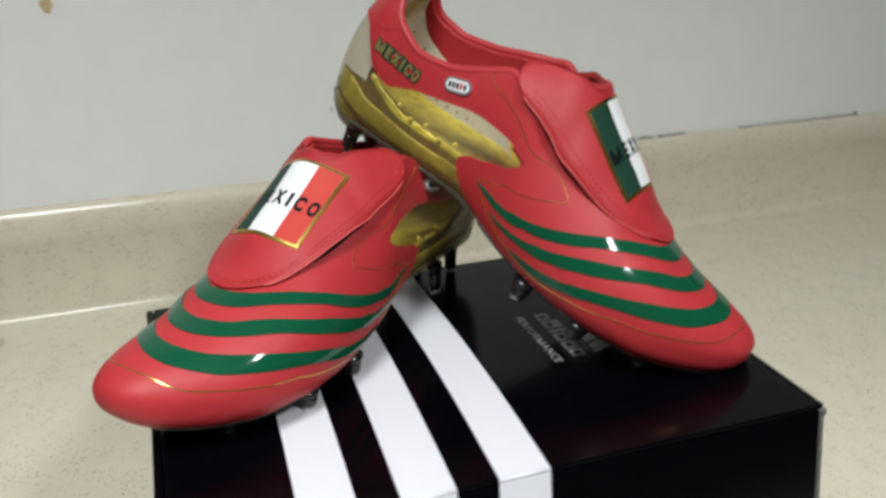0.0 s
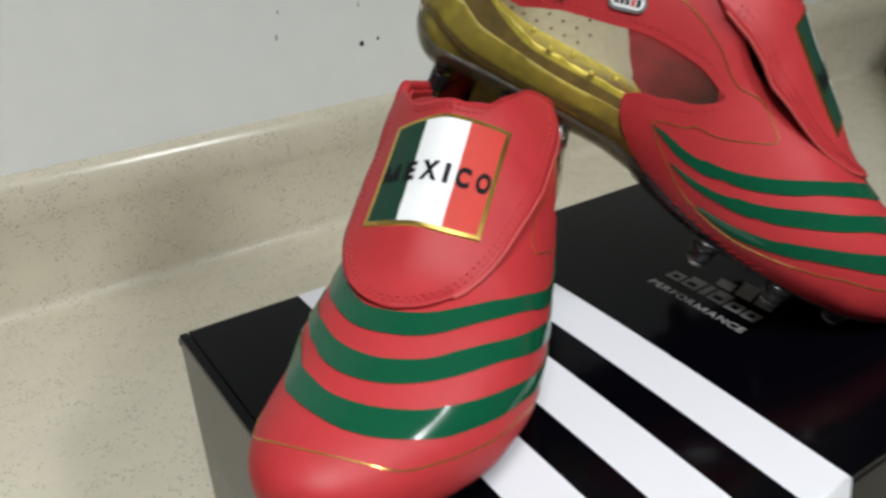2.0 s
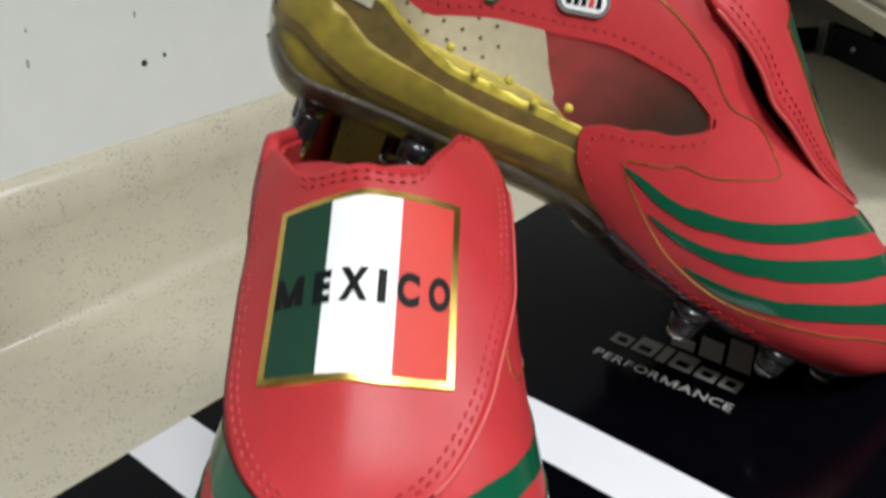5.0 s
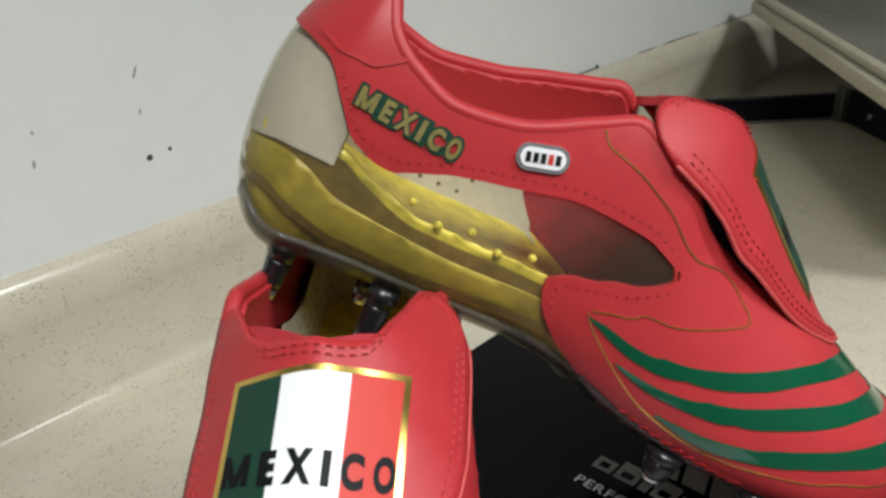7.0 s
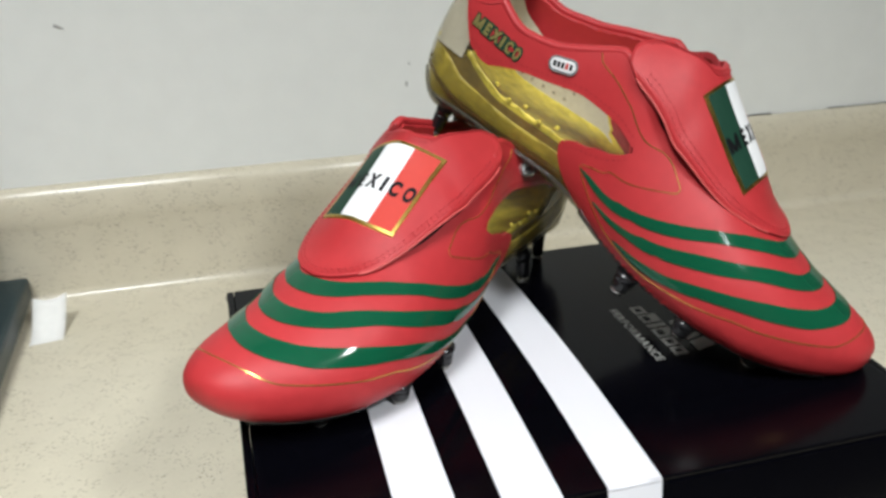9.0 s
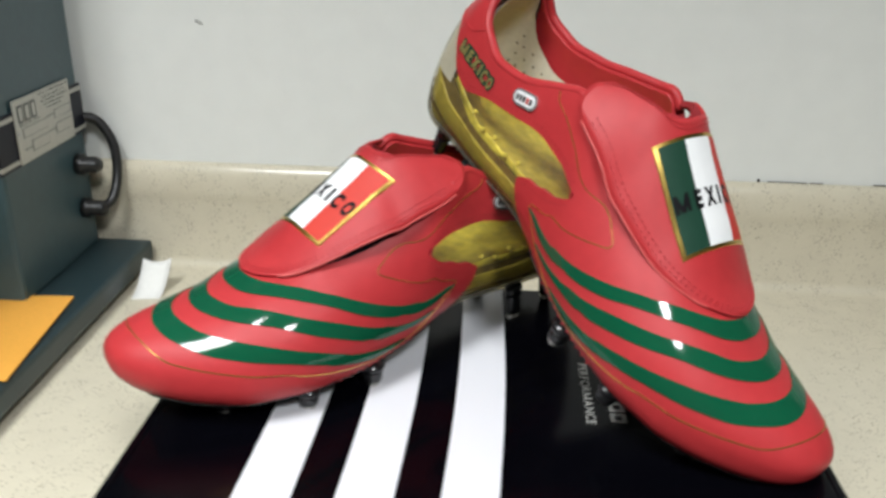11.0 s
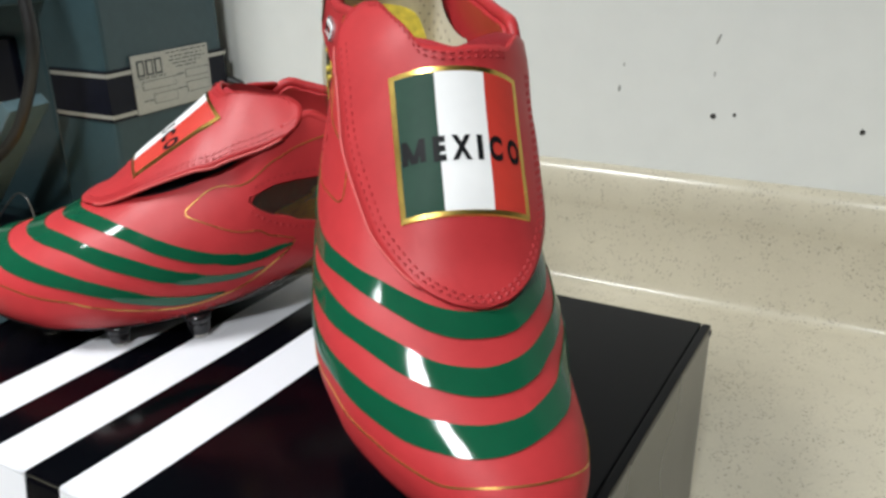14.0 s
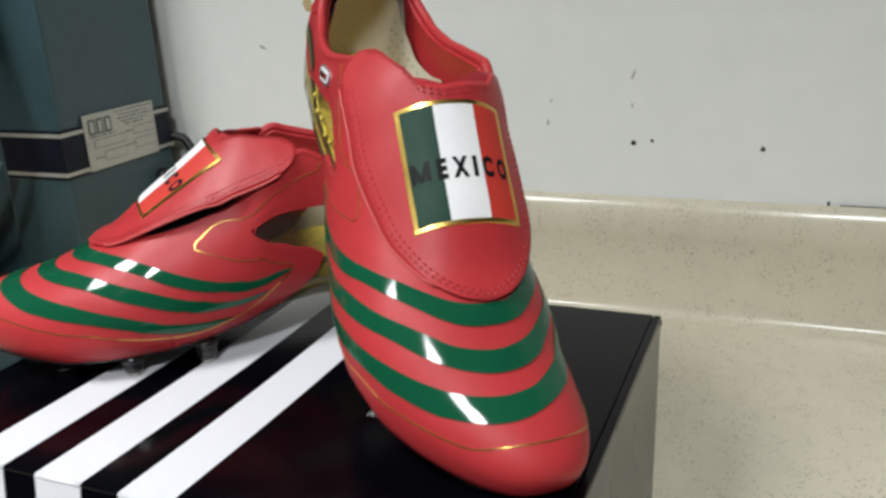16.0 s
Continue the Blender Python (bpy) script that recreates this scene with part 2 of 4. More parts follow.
def letters(text, width, height, bold=0.02, slots=None):
    """Flat letter shapes of the built-in font, one (vertices, faces) a letter, centred, in a field of that size; slots: each letter's share of the width."""
    cu = bpy.data.curves.new("lettering", "FONT")
    out, pen = [], 0.0
    for ch in text:
        cu.body, cu.offset = ch, bold
        ob = bpy.data.objects.new("lettering", cu)
        scene.collection.objects.link(ob)
        bpy.context.view_layer.update()
        me = bpy.data.meshes.new_from_object(ob.evaluated_get(bpy.context.evaluated_depsgraph_get()))
        vs = [Vector(v.co) for v in me.vertices]
        fs = [list(p.vertices) for p in me.polygons]
        bpy.data.objects.remove(ob)
        bpy.data.meshes.remove(me)
        if ch == "M":
            # two stems and a V, heavier than the font's own letter
            top, s = max(v.y for v in vs), 0.10 + 2 * bold
            bars = (((0, 0), (s, 0), (s, top), (0, top)), ((0.86 - s, 0), (0.86, 0), (0.86, top), (0.86 - s, top)), ((0.43 - s * 0.55, 0), (0.43 + s * 0.55, 0), (s, top), (0, top)), ((0.43 - s * 0.55, 0), (0.43 + s * 0.55, 0), (0.86, top), (0.86 - s, top)))
            vs, fs = [Vector((a, b, 0)) for q in bars for a, b in q], [[4 * k + i for i in range(4)] for k in range(4)]
        x0, x1 = min(v.x for v in vs), max(v.x for v in vs)
        out.append(([Vector((v.x - x0 + pen, v.y, 0)) for v in vs], fs))
        pen += x1 - x0 + 0.13
    pen -= 0.13
    if slots:
        for (vs, fs), (s0, s1) in zip(out, slots):
            x0, x1 = min(v.x for v in vs), max(v.x for v in vs)
            for v in vs:
                v.x = pen * (s0 + (s1 - s0) * (v.x - x0) / (x1 - x0))
    y0, y1 = min(v.y for vs, _ in out for v in vs), max(v.y for vs, _ in out for v in vs)
    return [([((v.x / pen - 0.5) * width, ((v.y - y0) / (y1 - y0) - 0.5) * height) for v in vs], fs) for vs, fs in out]


# a condensed bold hand for the team name
NAME_SLOTS = ((0.0, 0.175), (0.235, 0.335), (0.385, 0.550), (0.600, 0.648), (0.705, 0.830), (0.880, 1.0))

PATCH_SLOTS = ((0.0, 0.205), (0.195, 0.375), (0.350, 0.580), (0.555, 0.690), (0.665, 0.865), (0.845, 1.0))


def flat_letter(vs, fs, put, lift=0.0):
    bm = bmesh.new()
    verts = [bm.verts.new((u, v, 0)) for u, v in vs]
    for f in fs:
        bm.faces.new([verts[k] for k in f])
    bmesh.ops.triangulate(bm, faces=bm.faces[:])
    bmesh.ops.subdivide_edges(bm, edges=bm.edges[:], cuts=2, use_grid_fill=True)
    for v in bm.verts:
        v.co = put(v.co.x, v.co.y)
    return bm


def thick_patch(grid, lift_grid):
    """A sheet with side walls: grid of points and the same grid lowered."""
    bm = bmesh.new()
    g = [[bm.verts.new(p) for p in row] for row in grid]
    n, m = len(g), len(g[0])
    for i in range(n - 1):
        for j in range(m - 1):
            bm.faces.new((g[i][j], g[i + 1][j], g[i + 1][j + 1], g[i][j + 1]))
    rim = [(i, 0) for i in range(n)] + [(n - 1, j) for j in range(1, m)] + [(i, m - 1) for i in range(n - 2, -1, -1)] + [(0, j) for j in range(m - 2, 0, -1)]
    low = [bm.verts.new(lift_grid[i][j]) for i, j in rim]
    top = [bm.verts.new(grid[i][j]) for i, j in rim]
    for k in range(len(rim)):
        bm.faces.new((top[k], low[k], low[(k + 1) % len(rim)], top[(k + 1) % len(rim)]))
    bmesh.ops.recalc_face_normals(bm, faces=bm.faces[:])
    return bm


# ---- setting ----
COUNTER_Z = 0.005
BS = 0.508  # front of the splashback


def structure(name, bm, mat, label, smooth=False):
    return tagged(part(name, bm, mat, None, "", smooth), label, name.split("_")[0], "", "structure")


structure("wall_north", block((-2.4, 0.52, -0.9), (2.8, 0.64, 1.55)), M_WALL, "white painted wall with small nail holes")
# unseen walls, greyer than the north one to dim reflections in the box
structure("wall_west", block((-2.52, -2.6, -0.9), (-2.4, 0.64, 1.55)), M_ROOM, "plain unseen room wall in dimmed grey")
structure("wall_east", block((2.8, -2.6, -0.9), (2.92, 0.64, 1.55)), M_ROOM, "plain unseen room wall in dimmed grey")
structure("wall_south", block((-2.52, -2.72, -0.9), (2.92, -2.6, 1.55)), M_ROOM, "plain unseen room wall in dimmed grey")
structure("floor", block((-2.52, -2.72, -1.0), (2.92, 0.64, -0.9)), M_FLOOR, "grey vinyl floor")
structure("ceiling", block((-2.52, -2.72, 1.55), (2.92, 0.64, 1.65)), M_CEIL, "white plastered ceiling")


def counter():
    """A worktop of moulded laminate: rolled front edge, cove at the back and a splashback with a rolled top, as one profile drawn along x."""
    prof = [(-0.135, -0.035), (-0.140, -0.020), (-0.137, -0.004), (-0.125, COUNTER_Z), (0.2, COUNTER_Z)]
    r = 0.010
    prof += [(BS - r + r * math.sin(a), COUNTER_Z + r - r * math.cos(a)) for a in [radians(k) for k in range(0, 91, 18)]]
    top = COUNTER_Z + 0.108
    prof += [(BS - 0.0025 * math.sin(radians(k)), top - 0.040 + 0.014 * k / 90) for k in range(0, 91, 30)]
    prof += [(BS + 0.0095 - 0.012 * math.cos(radians(k)), top - 0.024 + 0.0238 * math.sin(radians(k))) for k in range(8, 91, 8)]
    prof += [(0.5175, top - 0.0005), (0.5198, top - 0.003), (0.5198, -0.035)]
    bm = bmesh.new()
    rows = [[bm.verts.new((x, y, z)) for y, z in prof] for x in (-1.9, -0.6, 0.3, 1.2, 2.4)]
    for a, b in zip(rows, rows[1:]):
        for k in range(len(prof)):
            bm.faces.new((a[k], a[(k + 1) % len(prof)], b[(k + 1) % len(prof)], b[k]))
    bm.faces.new(rows[0])
    bm.faces.new(rows[-1][::-1])
    bmesh.ops.recalc_face_normals(bm, faces=bm.faces[:])
    return bm


worktop = structure("worktop", counter(), M_COUNTER, "beige speckled laminate worktop with moulded splashback", True)
worktop.modifiers.new("edges", "EDGE_SPLIT").split_angle = radians(50)
structure("base_cabinet", block((-1.88, -0.10, -0.9), (2.38, 0.519, -0.0355)), M_CABINET, "plain cabinet carcass under the worktop")
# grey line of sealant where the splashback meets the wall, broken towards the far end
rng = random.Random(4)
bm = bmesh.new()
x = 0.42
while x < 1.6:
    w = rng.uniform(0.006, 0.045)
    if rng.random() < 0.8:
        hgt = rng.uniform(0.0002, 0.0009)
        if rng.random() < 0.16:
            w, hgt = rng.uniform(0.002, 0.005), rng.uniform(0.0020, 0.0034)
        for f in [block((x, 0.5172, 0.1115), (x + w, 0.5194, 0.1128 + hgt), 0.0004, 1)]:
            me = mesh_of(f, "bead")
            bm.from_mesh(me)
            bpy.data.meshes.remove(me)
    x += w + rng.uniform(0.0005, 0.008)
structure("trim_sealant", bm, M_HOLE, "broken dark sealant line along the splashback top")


def wall_mark(name, x, z, w, h, mat, turn, label, depth=0.0006):
    """A small uneven spot on the wall."""
    r = random.Random(int(1000 * (x + 2 * z)))
    bm = bmesh.new()
    n = 14
    ring = []
    for k in range(n):
        a = 2 * math.pi * k / n
        s = 0.5 * r.uniform(0.72, 1.1)
        ring.append((w * s * math.cos(a), h * s * math.sin(a)))
    c = bm.verts.new((0, -depth, 0))
    inner = [bm.verts.new((0.6 * p, -depth, 0.6 * q)) for p, q in ring]
    outer = [bm.verts.new((p, 0.0, q)) for p, q in ring]
    for k in range(n):
        j = (k + 1) % n
        bm.faces.new((c, inner[k], inner[j]))
        bm.faces.new((inner[k], outer[k], outer[j], inner[j]))
    bmesh.ops.recalc_face_normals(bm, faces=bm.faces[:])
    ob = part(name, bm, mat)
    ob.matrix_world = pose(x, 0.5198, z, 0, turn, 0)
    return tagged(ob, label, "wall mark", "marks on the wall")


for hx, hz, s in ((0.2615, 0.160, 0.0050), (0.2775, 0.1622, 0.0030), (0.3680, 0.1575, 0.0044)):
    wall_mark("nail_hole", hx, hz, s, s * 1.1, M_HOLE, 0, "small dark nail hole in the white wall")
for sx, sz, w, h, turn in ((0.2605, 0.2185, 0.0022, 0.0100, 20), (0.2600, 0.1925, 0.0016, 0.0050, 5), (0.1850, 0.1765, 0.0022, 0.0065, 5), (-0.110, 0.247, 0.010, 0.0030, 25), (0.188, 0.196, 0.0018, 0.003, 0)):
    wall_mark("scuff_mark", sx, sz, w, h, M_SCUFF, turn, "faint grey scuff on the white wall")
wall_mark("tape_scrap", -0.053, 0.287, 0.011, 0.014, M_TAN_STAIN, 10, "small scrap of tan tape on the wall")

for lx, ly, lz, lw, lh, power, spread in LAMPS:
    fix = thing("hanging_light", pose(lx, ly, lz + 0.09), "long white fluorescent light hung over the worktop", "hanging light", "hanging lights")
    part("housing", block((-lw / 2 - 0.02, -lh / 2 - 0.03, -0.06), (lw / 2 + 0.02, lh / 2 + 0.03, 0.0), 0.01), M_CEIL, fix)
    part("diffuser", block((-lw / 2, -lh / 2, -0.078), (lw / 2, lh / 2, -0.06), 0.004), M_GLOW, fix)
    for ey in (-lh / 2 + 0.1, lh / 2 - 0.1):
        part("rod", lathe([(0.004, 0.0), (0.004, 1.55 - lz - 0.09)], 10, pose(0, ey, 0)), M_STEEL, fix, "", True)


# ---- shoe box ----
BOX_W, BOX_D, TOP = 0.330, 0.240, 0.120
STRIPES = ((0.0585, 0.0840), (0.1030, 0.1285), (0.1490, 0.1745))


def racked(bm):
    """The box leans: its base stands a little nearer than its lid."""
    for v in bm.verts:
        v.co.y -= 0.14 * max(TOP - 0.003 - v.co.z, 0)
    return bm


def shoe_box():
    box = thing("shoe_box", pose(0, 0, 0), "black glossy shoe box with three white stripes, on the worktop", "shoe box")
    t, z0 = 0.0022, COUNTER_Z
    zt = TOP - 0.0030
    part("front_panel", racked(block((0.0030, 0.0, z0), (BOX_W - 0.0030, t, zt), 0.0006)), M_BOX, box)
    part("back_panel", racked(block((0.0030, BOX_D - t, z0), (BOX_W - 0.0030, BOX_D, zt), 0.0006)), M_BOX, box)
    part("end_panel", racked(block((0.0, 0.0, z0), (0.0027, BOX_D, zt), 0.0006)), M_BOX_END, box, "grey end panel")
    part("end_panel", racked(block((BOX_W - 0.0027, 0.0, z0), (BOX_W, BOX_D, zt), 0.0006)), M_BOX_END, box, "grey end panel")
    part("bottom_panel", racked(block((0.003, t, z0), (BOX_W - 0.003, BOX_D - t, z0 + 0.003))), M_BOX, box)
    lid = part("lid", block((0.0045, 0.0006, zt + 0.0002), (BOX_W - 0.0045, BOX_D, TOP), 0.0008), M_BOX, box, "black hinged lid")
    part("lid_tuck", block((0.0, 0.0010, zt + 0.0002), (0.0041, BOX_D, TOP - 0.0002), 0.0007), M_BOX, box)
    part("lid_tuck", block((BOX_W - 0.0041, 0.0010, zt + 0.0002), (BOX_W, BOX_D, TOP - 0.0002), 0.0007), M_BOX, box)
    for (a, b), lean, bend in zip(STRIPES, (0.004, 0.003, 0.002), (-0.0015, -0.0025, -0.003)):
        rows, low = [], []
        for k in range(25):
            y = 0.0012 + (BOX_D - 0.0018) * k / 24
            shift = lean * y / BOX_D - bend * math.sin(math.pi * y / BOX_D)
            rows.append([Vector((x + shift, y, TOP + 0.00025)) for x in (a, b)])
            low.append([q - Vector((0, 0, 0.00075)) for q in rows[-1]])
        bm = thick_patch(rows, low)
        part("stripe", bm, M_BOX_WHITE, lid, "white stripe")
        part("stripe", racked(block((a, -0.00025, z0 + 0.001), (b, 0.0005, zt + 0.0012))), M_BOX_WHITE, box, "white stripe down the front")
        bm = bmesh.new()
        arc = [(0.0012 - 0.0015 * math.sin(radians(k)), TOP - 0.0012 + 0.00147 * math.cos(radians(k))) for k in range(0, 91, 15)]
        rows = [[bm.verts.new((x, y, z)) for y, z in arc] for x in (a, b)]
        for k in range(len(arc) - 1):
            bm.faces.new((rows[0][k], rows[0][k + 1], rows[1][k + 1], rows[1][k]))
        part("stripe", bm, M_BOX_WHITE, lid, "white stripe over the edge", True, 0.0006)
    # maker's mark, as plain shapes, and the word below it
    def put(u, v):
        return (0.2345 + v, 0.1165 - u, TOP + 0.0003)
    for k, (u0, h) in enumerate(((-0.0075, 0.0075), (0.0045, 0.0140), (0.0165, 0.0205))):
        bm = bmesh.new()
        lean = -0.0060
        q = [(u0, 0.0112), (u0 + 0.0100, 0.0112), (u0 + 0.0100 + lean * h / 0.020, 0.0112 + h), (u0 + lean * h / 0.020, 0.0112 + h)]
        bm.faces.new([bm.verts.new(put(u, v)) for u, v in q])
        part("mark_bar", bm, M_BOX_LOGO, lid, "silver-grey slanted bar of the maker's mark")
    u = -0.0290
    for w, tall in ((0.0085, 0.008), (0.0095, 0.0115), (0.0040, 0.0115), (0.0095, 0.0115), (0.0085, 0.008), (0.0080, 0.008)):
        bm = bmesh.new()
        hole = 0.0021 if w > 0.005 else 0
        outer = [(u, -0.003), (u + w, -0.003), (u + w, -0.003 + tall), (u, -0.003 + tall)]
        if hole:
            inner = [(u + hole, -0.003 + hole), (u + w - hole, -0.003 + hole), (u + w - hole, 0.005 - hole), (u + hole, 0.005 - hole)]
            o, i = [bm.verts.new(put(*p)) for p in outer], [bm.verts.new(put(*p)) for p in inner]
            for k in range(4):
                bm.faces.new((o[k], o[(k + 1) % 4], i[(k + 1) % 4], i[k]))
        else:
            bm.faces.new([bm.verts.new(put(*p)) for p in outer])
        part("mark_block", bm, M_BOX_LOGO, lid, "silver-grey block of the maker's mark")
        u += w + 0.0016
    for vs, fs in letters("PERFORMANCE", 0.0590, 0.0050, 0.012):
        part("printed_letter", flat_letter([(a, b - 0.0130) for a, b in vs], fs, put), M_BOX_LOGO, lid)
    # worn corners
    for cx, cy in ((0.0015, 0.239), (0.3285, 0.2385), (0.3290, 0.0012), (0.001, 0.0012)):
        part("worn_corner", block((cx - 0.0022, cy - 0.0022, TOP - 0.006), (cx + 0.0022, cy + 0.0022, TOP - 0.0024), 0.0012), M_CARD_RAW, box, "scuffed corner")
    return box


shoe_box()


# ---- football boots ----
def curve(*pts):
    """A smooth curve through (x, value) points, with no overshoot."""
    xs, ys = np.array(pts, float).T
    d = np.diff(ys) / np.diff(xs)
    m = np.concatenate(([d[0]], np.where(d[:-1] * d[1:] > 0, 2 * d[:-1] * d[1:] / np.where(d[:-1] + d[1:] == 0, 1, d[:-1] + d[1:]), 0), [d[-1]]))
    X = np.linspace(xs[0], xs[-1], 700)
    k = np.clip(np.searchsorted(xs, X) - 1, 0, len(xs) - 2)
    h = xs[k + 1] - xs[k]
    t = (X - xs[k]) / h
    Y = (2 * t**3 - 3 * t**2 + 1) * ys[k] + (t**3 - 2 * t**2 + t) * h * m[k] + (3 * t**2 - 2 * t**3) * ys[k + 1] + (t**3 - t**2) * h * m[k + 1]
    return lambda x: float(np.interp(x, X, Y))


# the last, in metres: x from heel to toe, outer side at -y, tread at z = 0
HEEL, TOE = -0.0262, 0.2695
TOP_LINE = curve((HEEL, 0.107), (-0.010, 0.115), (0.0, 0.124), (0.03, 0.128), (0.09, 0.131), (0.1, 0.129), (0.112, 0.1185), (0.125, 0.1070), (0.14, 0.0975), (0.167, 0.0815), (0.185, 0.0702), (0.2, 0.0645), (0.22, 0.0565), (0.235, 0.0525), (0.256, 0.050), (TOE, 0.049))
LOW_LINE = curve((HEEL, 0.015), (0.0, 0.0165), (0.03, 0.0185), (0.08, 0.0195), (0.1, 0.0175), (0.125, 0.0115), (0.15, 0.0075), (0.18, 0.0060), (0.21, 0.0062), (0.235, 0.0082), (0.256, 0.0108), (TOE, 0.0135))
PLATE_LOW = curve((HEEL, 0.022), (0.0, 0.0245), (0.03, 0.0262), (0.08, 0.0262), (0.1, 0.0215), (0.125, 0.0135), (TOE, 0.0135))
HALF_W = curve((HEEL, 0.0285), (0.0, 0.0312), (0.03, 0.0345), (0.075, 0.0372), (0.1, 0.0405), (0.13, 0.0425), (0.16, 0.0465), (0.185, 0.0475), (0.21, 0.0434), (0.23, 0.0387), (0.25, 0.0332), (TOE, 0.028))
MID_Y = curve((HEEL, 0.0075), (0.0, 0.0060), (0.018, 0.0056), (0.036, 0.0040), (0.06, 0.0033), (0.08, 0.0030), (0.1, 0.0012), (0.115, -0.0012), (0.13, -0.0027), (0.15, -0.0033), (0.185, -0.0043), (0.21, -0.0040), (0.23, -0.0003), (0.25, 0.0037), (TOE, 0.006))
WAIST = curve((HEEL, 0.5), (0.0, 0.45), (0.1, 0.36), (0.15, 0.34), (0.2, 0.38), (TOE, 0.5))
ROUND = curve((HEEL, 2.1), (0.0, 2.4), (0.07, 2.6), (0.09, 2.9), (0.102, 2.8), (0.12, 1.95), (0.15, 1.78), (0.172, 1.95), (0.19, 2.15), (0.2, 2.2), (TOE, 2.0))
COLLAR = curve((HEEL, 0.16), (-0.004, 0.15), (-0.001, 0.120), (0.002, 0.1095), (0.006, 0.1010), (0.015, 0.0945), (0.03, 0.0895), (0.0475, 0.0917), (0.071, 0.1025), (0.0865, 0.111), (0.1, 0.1165), (0.108, 0.1185), (0.126, 0.124), (0.2, 0.2), (TOE, 0.2))
UPPER_EDGE = curve((HEEL, 0.089), (-0.021, 0.089), (-0.010, 0.0868), (-0.0013, 0.0767), (0.0077, 0.0661), (0.019, 0.0636), (0.038, 0.0704), (0.0556, 0.0743), (0.079, 0.0788), (0.098, 0.0780), (0.116, 0.0723), (TOE, 0.0723))
LOBE_TOP = curve((HEEL, 0.05), (0.078, 0.0530), (0.084, 0.0564), (0.102, 0.0616), (0.1150, 0.0702), (0.1172, 0.0726), (TOE, 0.08))
LOBE_BACK = curve((0.0, 0.120), (0.015, 0.118), (0.0267, 0.1025), (0.0347, 0.090), (0.0456, 0.080), (0.0523, 0.078), (0.14, 0.078))
GOLD_TOP = curve((HEEL, 0.056), (-0.013, 0.0605), (0.0, 0.061), (0.008, 0.0605), (0.017, 0.0590), (0.03, 0.0582), (0.0465, 0.0572), (0.057, 0.0568), (0.075, 0.0572), (TOE, 0.0572))
LOW_BAND = curve((HEEL, 0.052), (-0.012, 0.0545), (-0.004, 0.0530), (0.0095, 0.0467), (0.0365, 0.0441), (0.0526, 0.0433), (0.079, 0.0440), (TOE, 0.0440))
BROWN_TOP = curve((HEEL, 0.056), (-0.0067, 0.0590), (0.003, 0.0590), (0.0164, 0.0532), (0.0345, 0.0478), (0.05, 0.0476), (0.0795, 0.0477), (TOE, 0.0477))
SOLE_EDGE = curve((HEEL, 0.0430), (-0.014, 0.0430), (-0.005, 0.0395), (0.0156, 0.0344), (0.042, 0.0343), (0.067, 0.0360), (0.0856, 0.0365), (TOE, 0.0365))
INSOLE_Z = curve((HEEL, 0.0560), (0.0, 0.0535), (0.03, 0.0475), (0.08, 0.0465), (0.1, 0.0390), (0.125, 0.0270), (0.15, 0.0220), (TOE, 0.0220))


def section(x):
    cap = 1.0
    if x > 0.215:
        cap = max(1 - ((x - 0.215) / (TOE + 1e-7 - 0.215)) ** 2.6, 0) ** (1 / 2.6)
    elif x < 0:
        cap = max(1 - (x / (HEEL - 1e-7)) ** 2.2, 0) ** (1 / 2.2)
    zm = 0.034 if x > 0.1 else 0.063
    zt, zb = TOP_LINE(x), LOW_LINE(x)
    zt, zb = zm + (zt - zm) * cap, zm + (zb - zm) * cap
    return MID_Y(x), HALF_W(x) * cap, zb, zb + (zt - zb) * WAIST(x), zt, ROUND(x)


def last(x, phi, off=0.0):
    """A point of the boot's outside: phi 0 outer side, 90 top, 180 inner side, -90 tread; off: metres outwards."""
    def at(px, pp):
        yc, hw, zb, za, zt, n = section(px)
        c, s = math.cos(radians(pp)), math.sin(radians(pp))
        if s < 0:
            n = 2.8
        y = yc - hw * math.copysign(abs(c) ** (2 / n), c)
        z = za + (zt - za if s > 0 else za - zb) * math.copysign(abs(s) ** (2 / n), s)
        return Vector((px, y, z))
    p = at(x, phi)
    if off:
        d = 0.0006
        x0, x1 = max(x - d, HEEL), min(x + d, TOE)
        a, b = at(x1, phi) - at(x0, phi), at(x, phi + 1.0) - at(x, phi - 1.0)
        nrm = b.cross(a)
        if nrm.length > 1e-12:
            nrm.normalize()
            yc, hw, zb, za, zt, n = section(x)
            if nrm.dot(p - Vector((min(max(x, 0.0), 0.24), yc, za))) < 0:
                nrm.negate()
            p = p + off * nrm
    return p


def side_phi(x, z):
    """The angle at which the outer side has the height z."""
    yc, hw, zb, za, zt, n = section(x)
    if z >= za:
        return math.degrees(math.asin(min(max((z - za) / (zt - za), 0), 1) ** (n / 2)))
    return -math.degrees(math.asin(min(max((za - z) / (za - zb), 0), 1) ** 1.4))


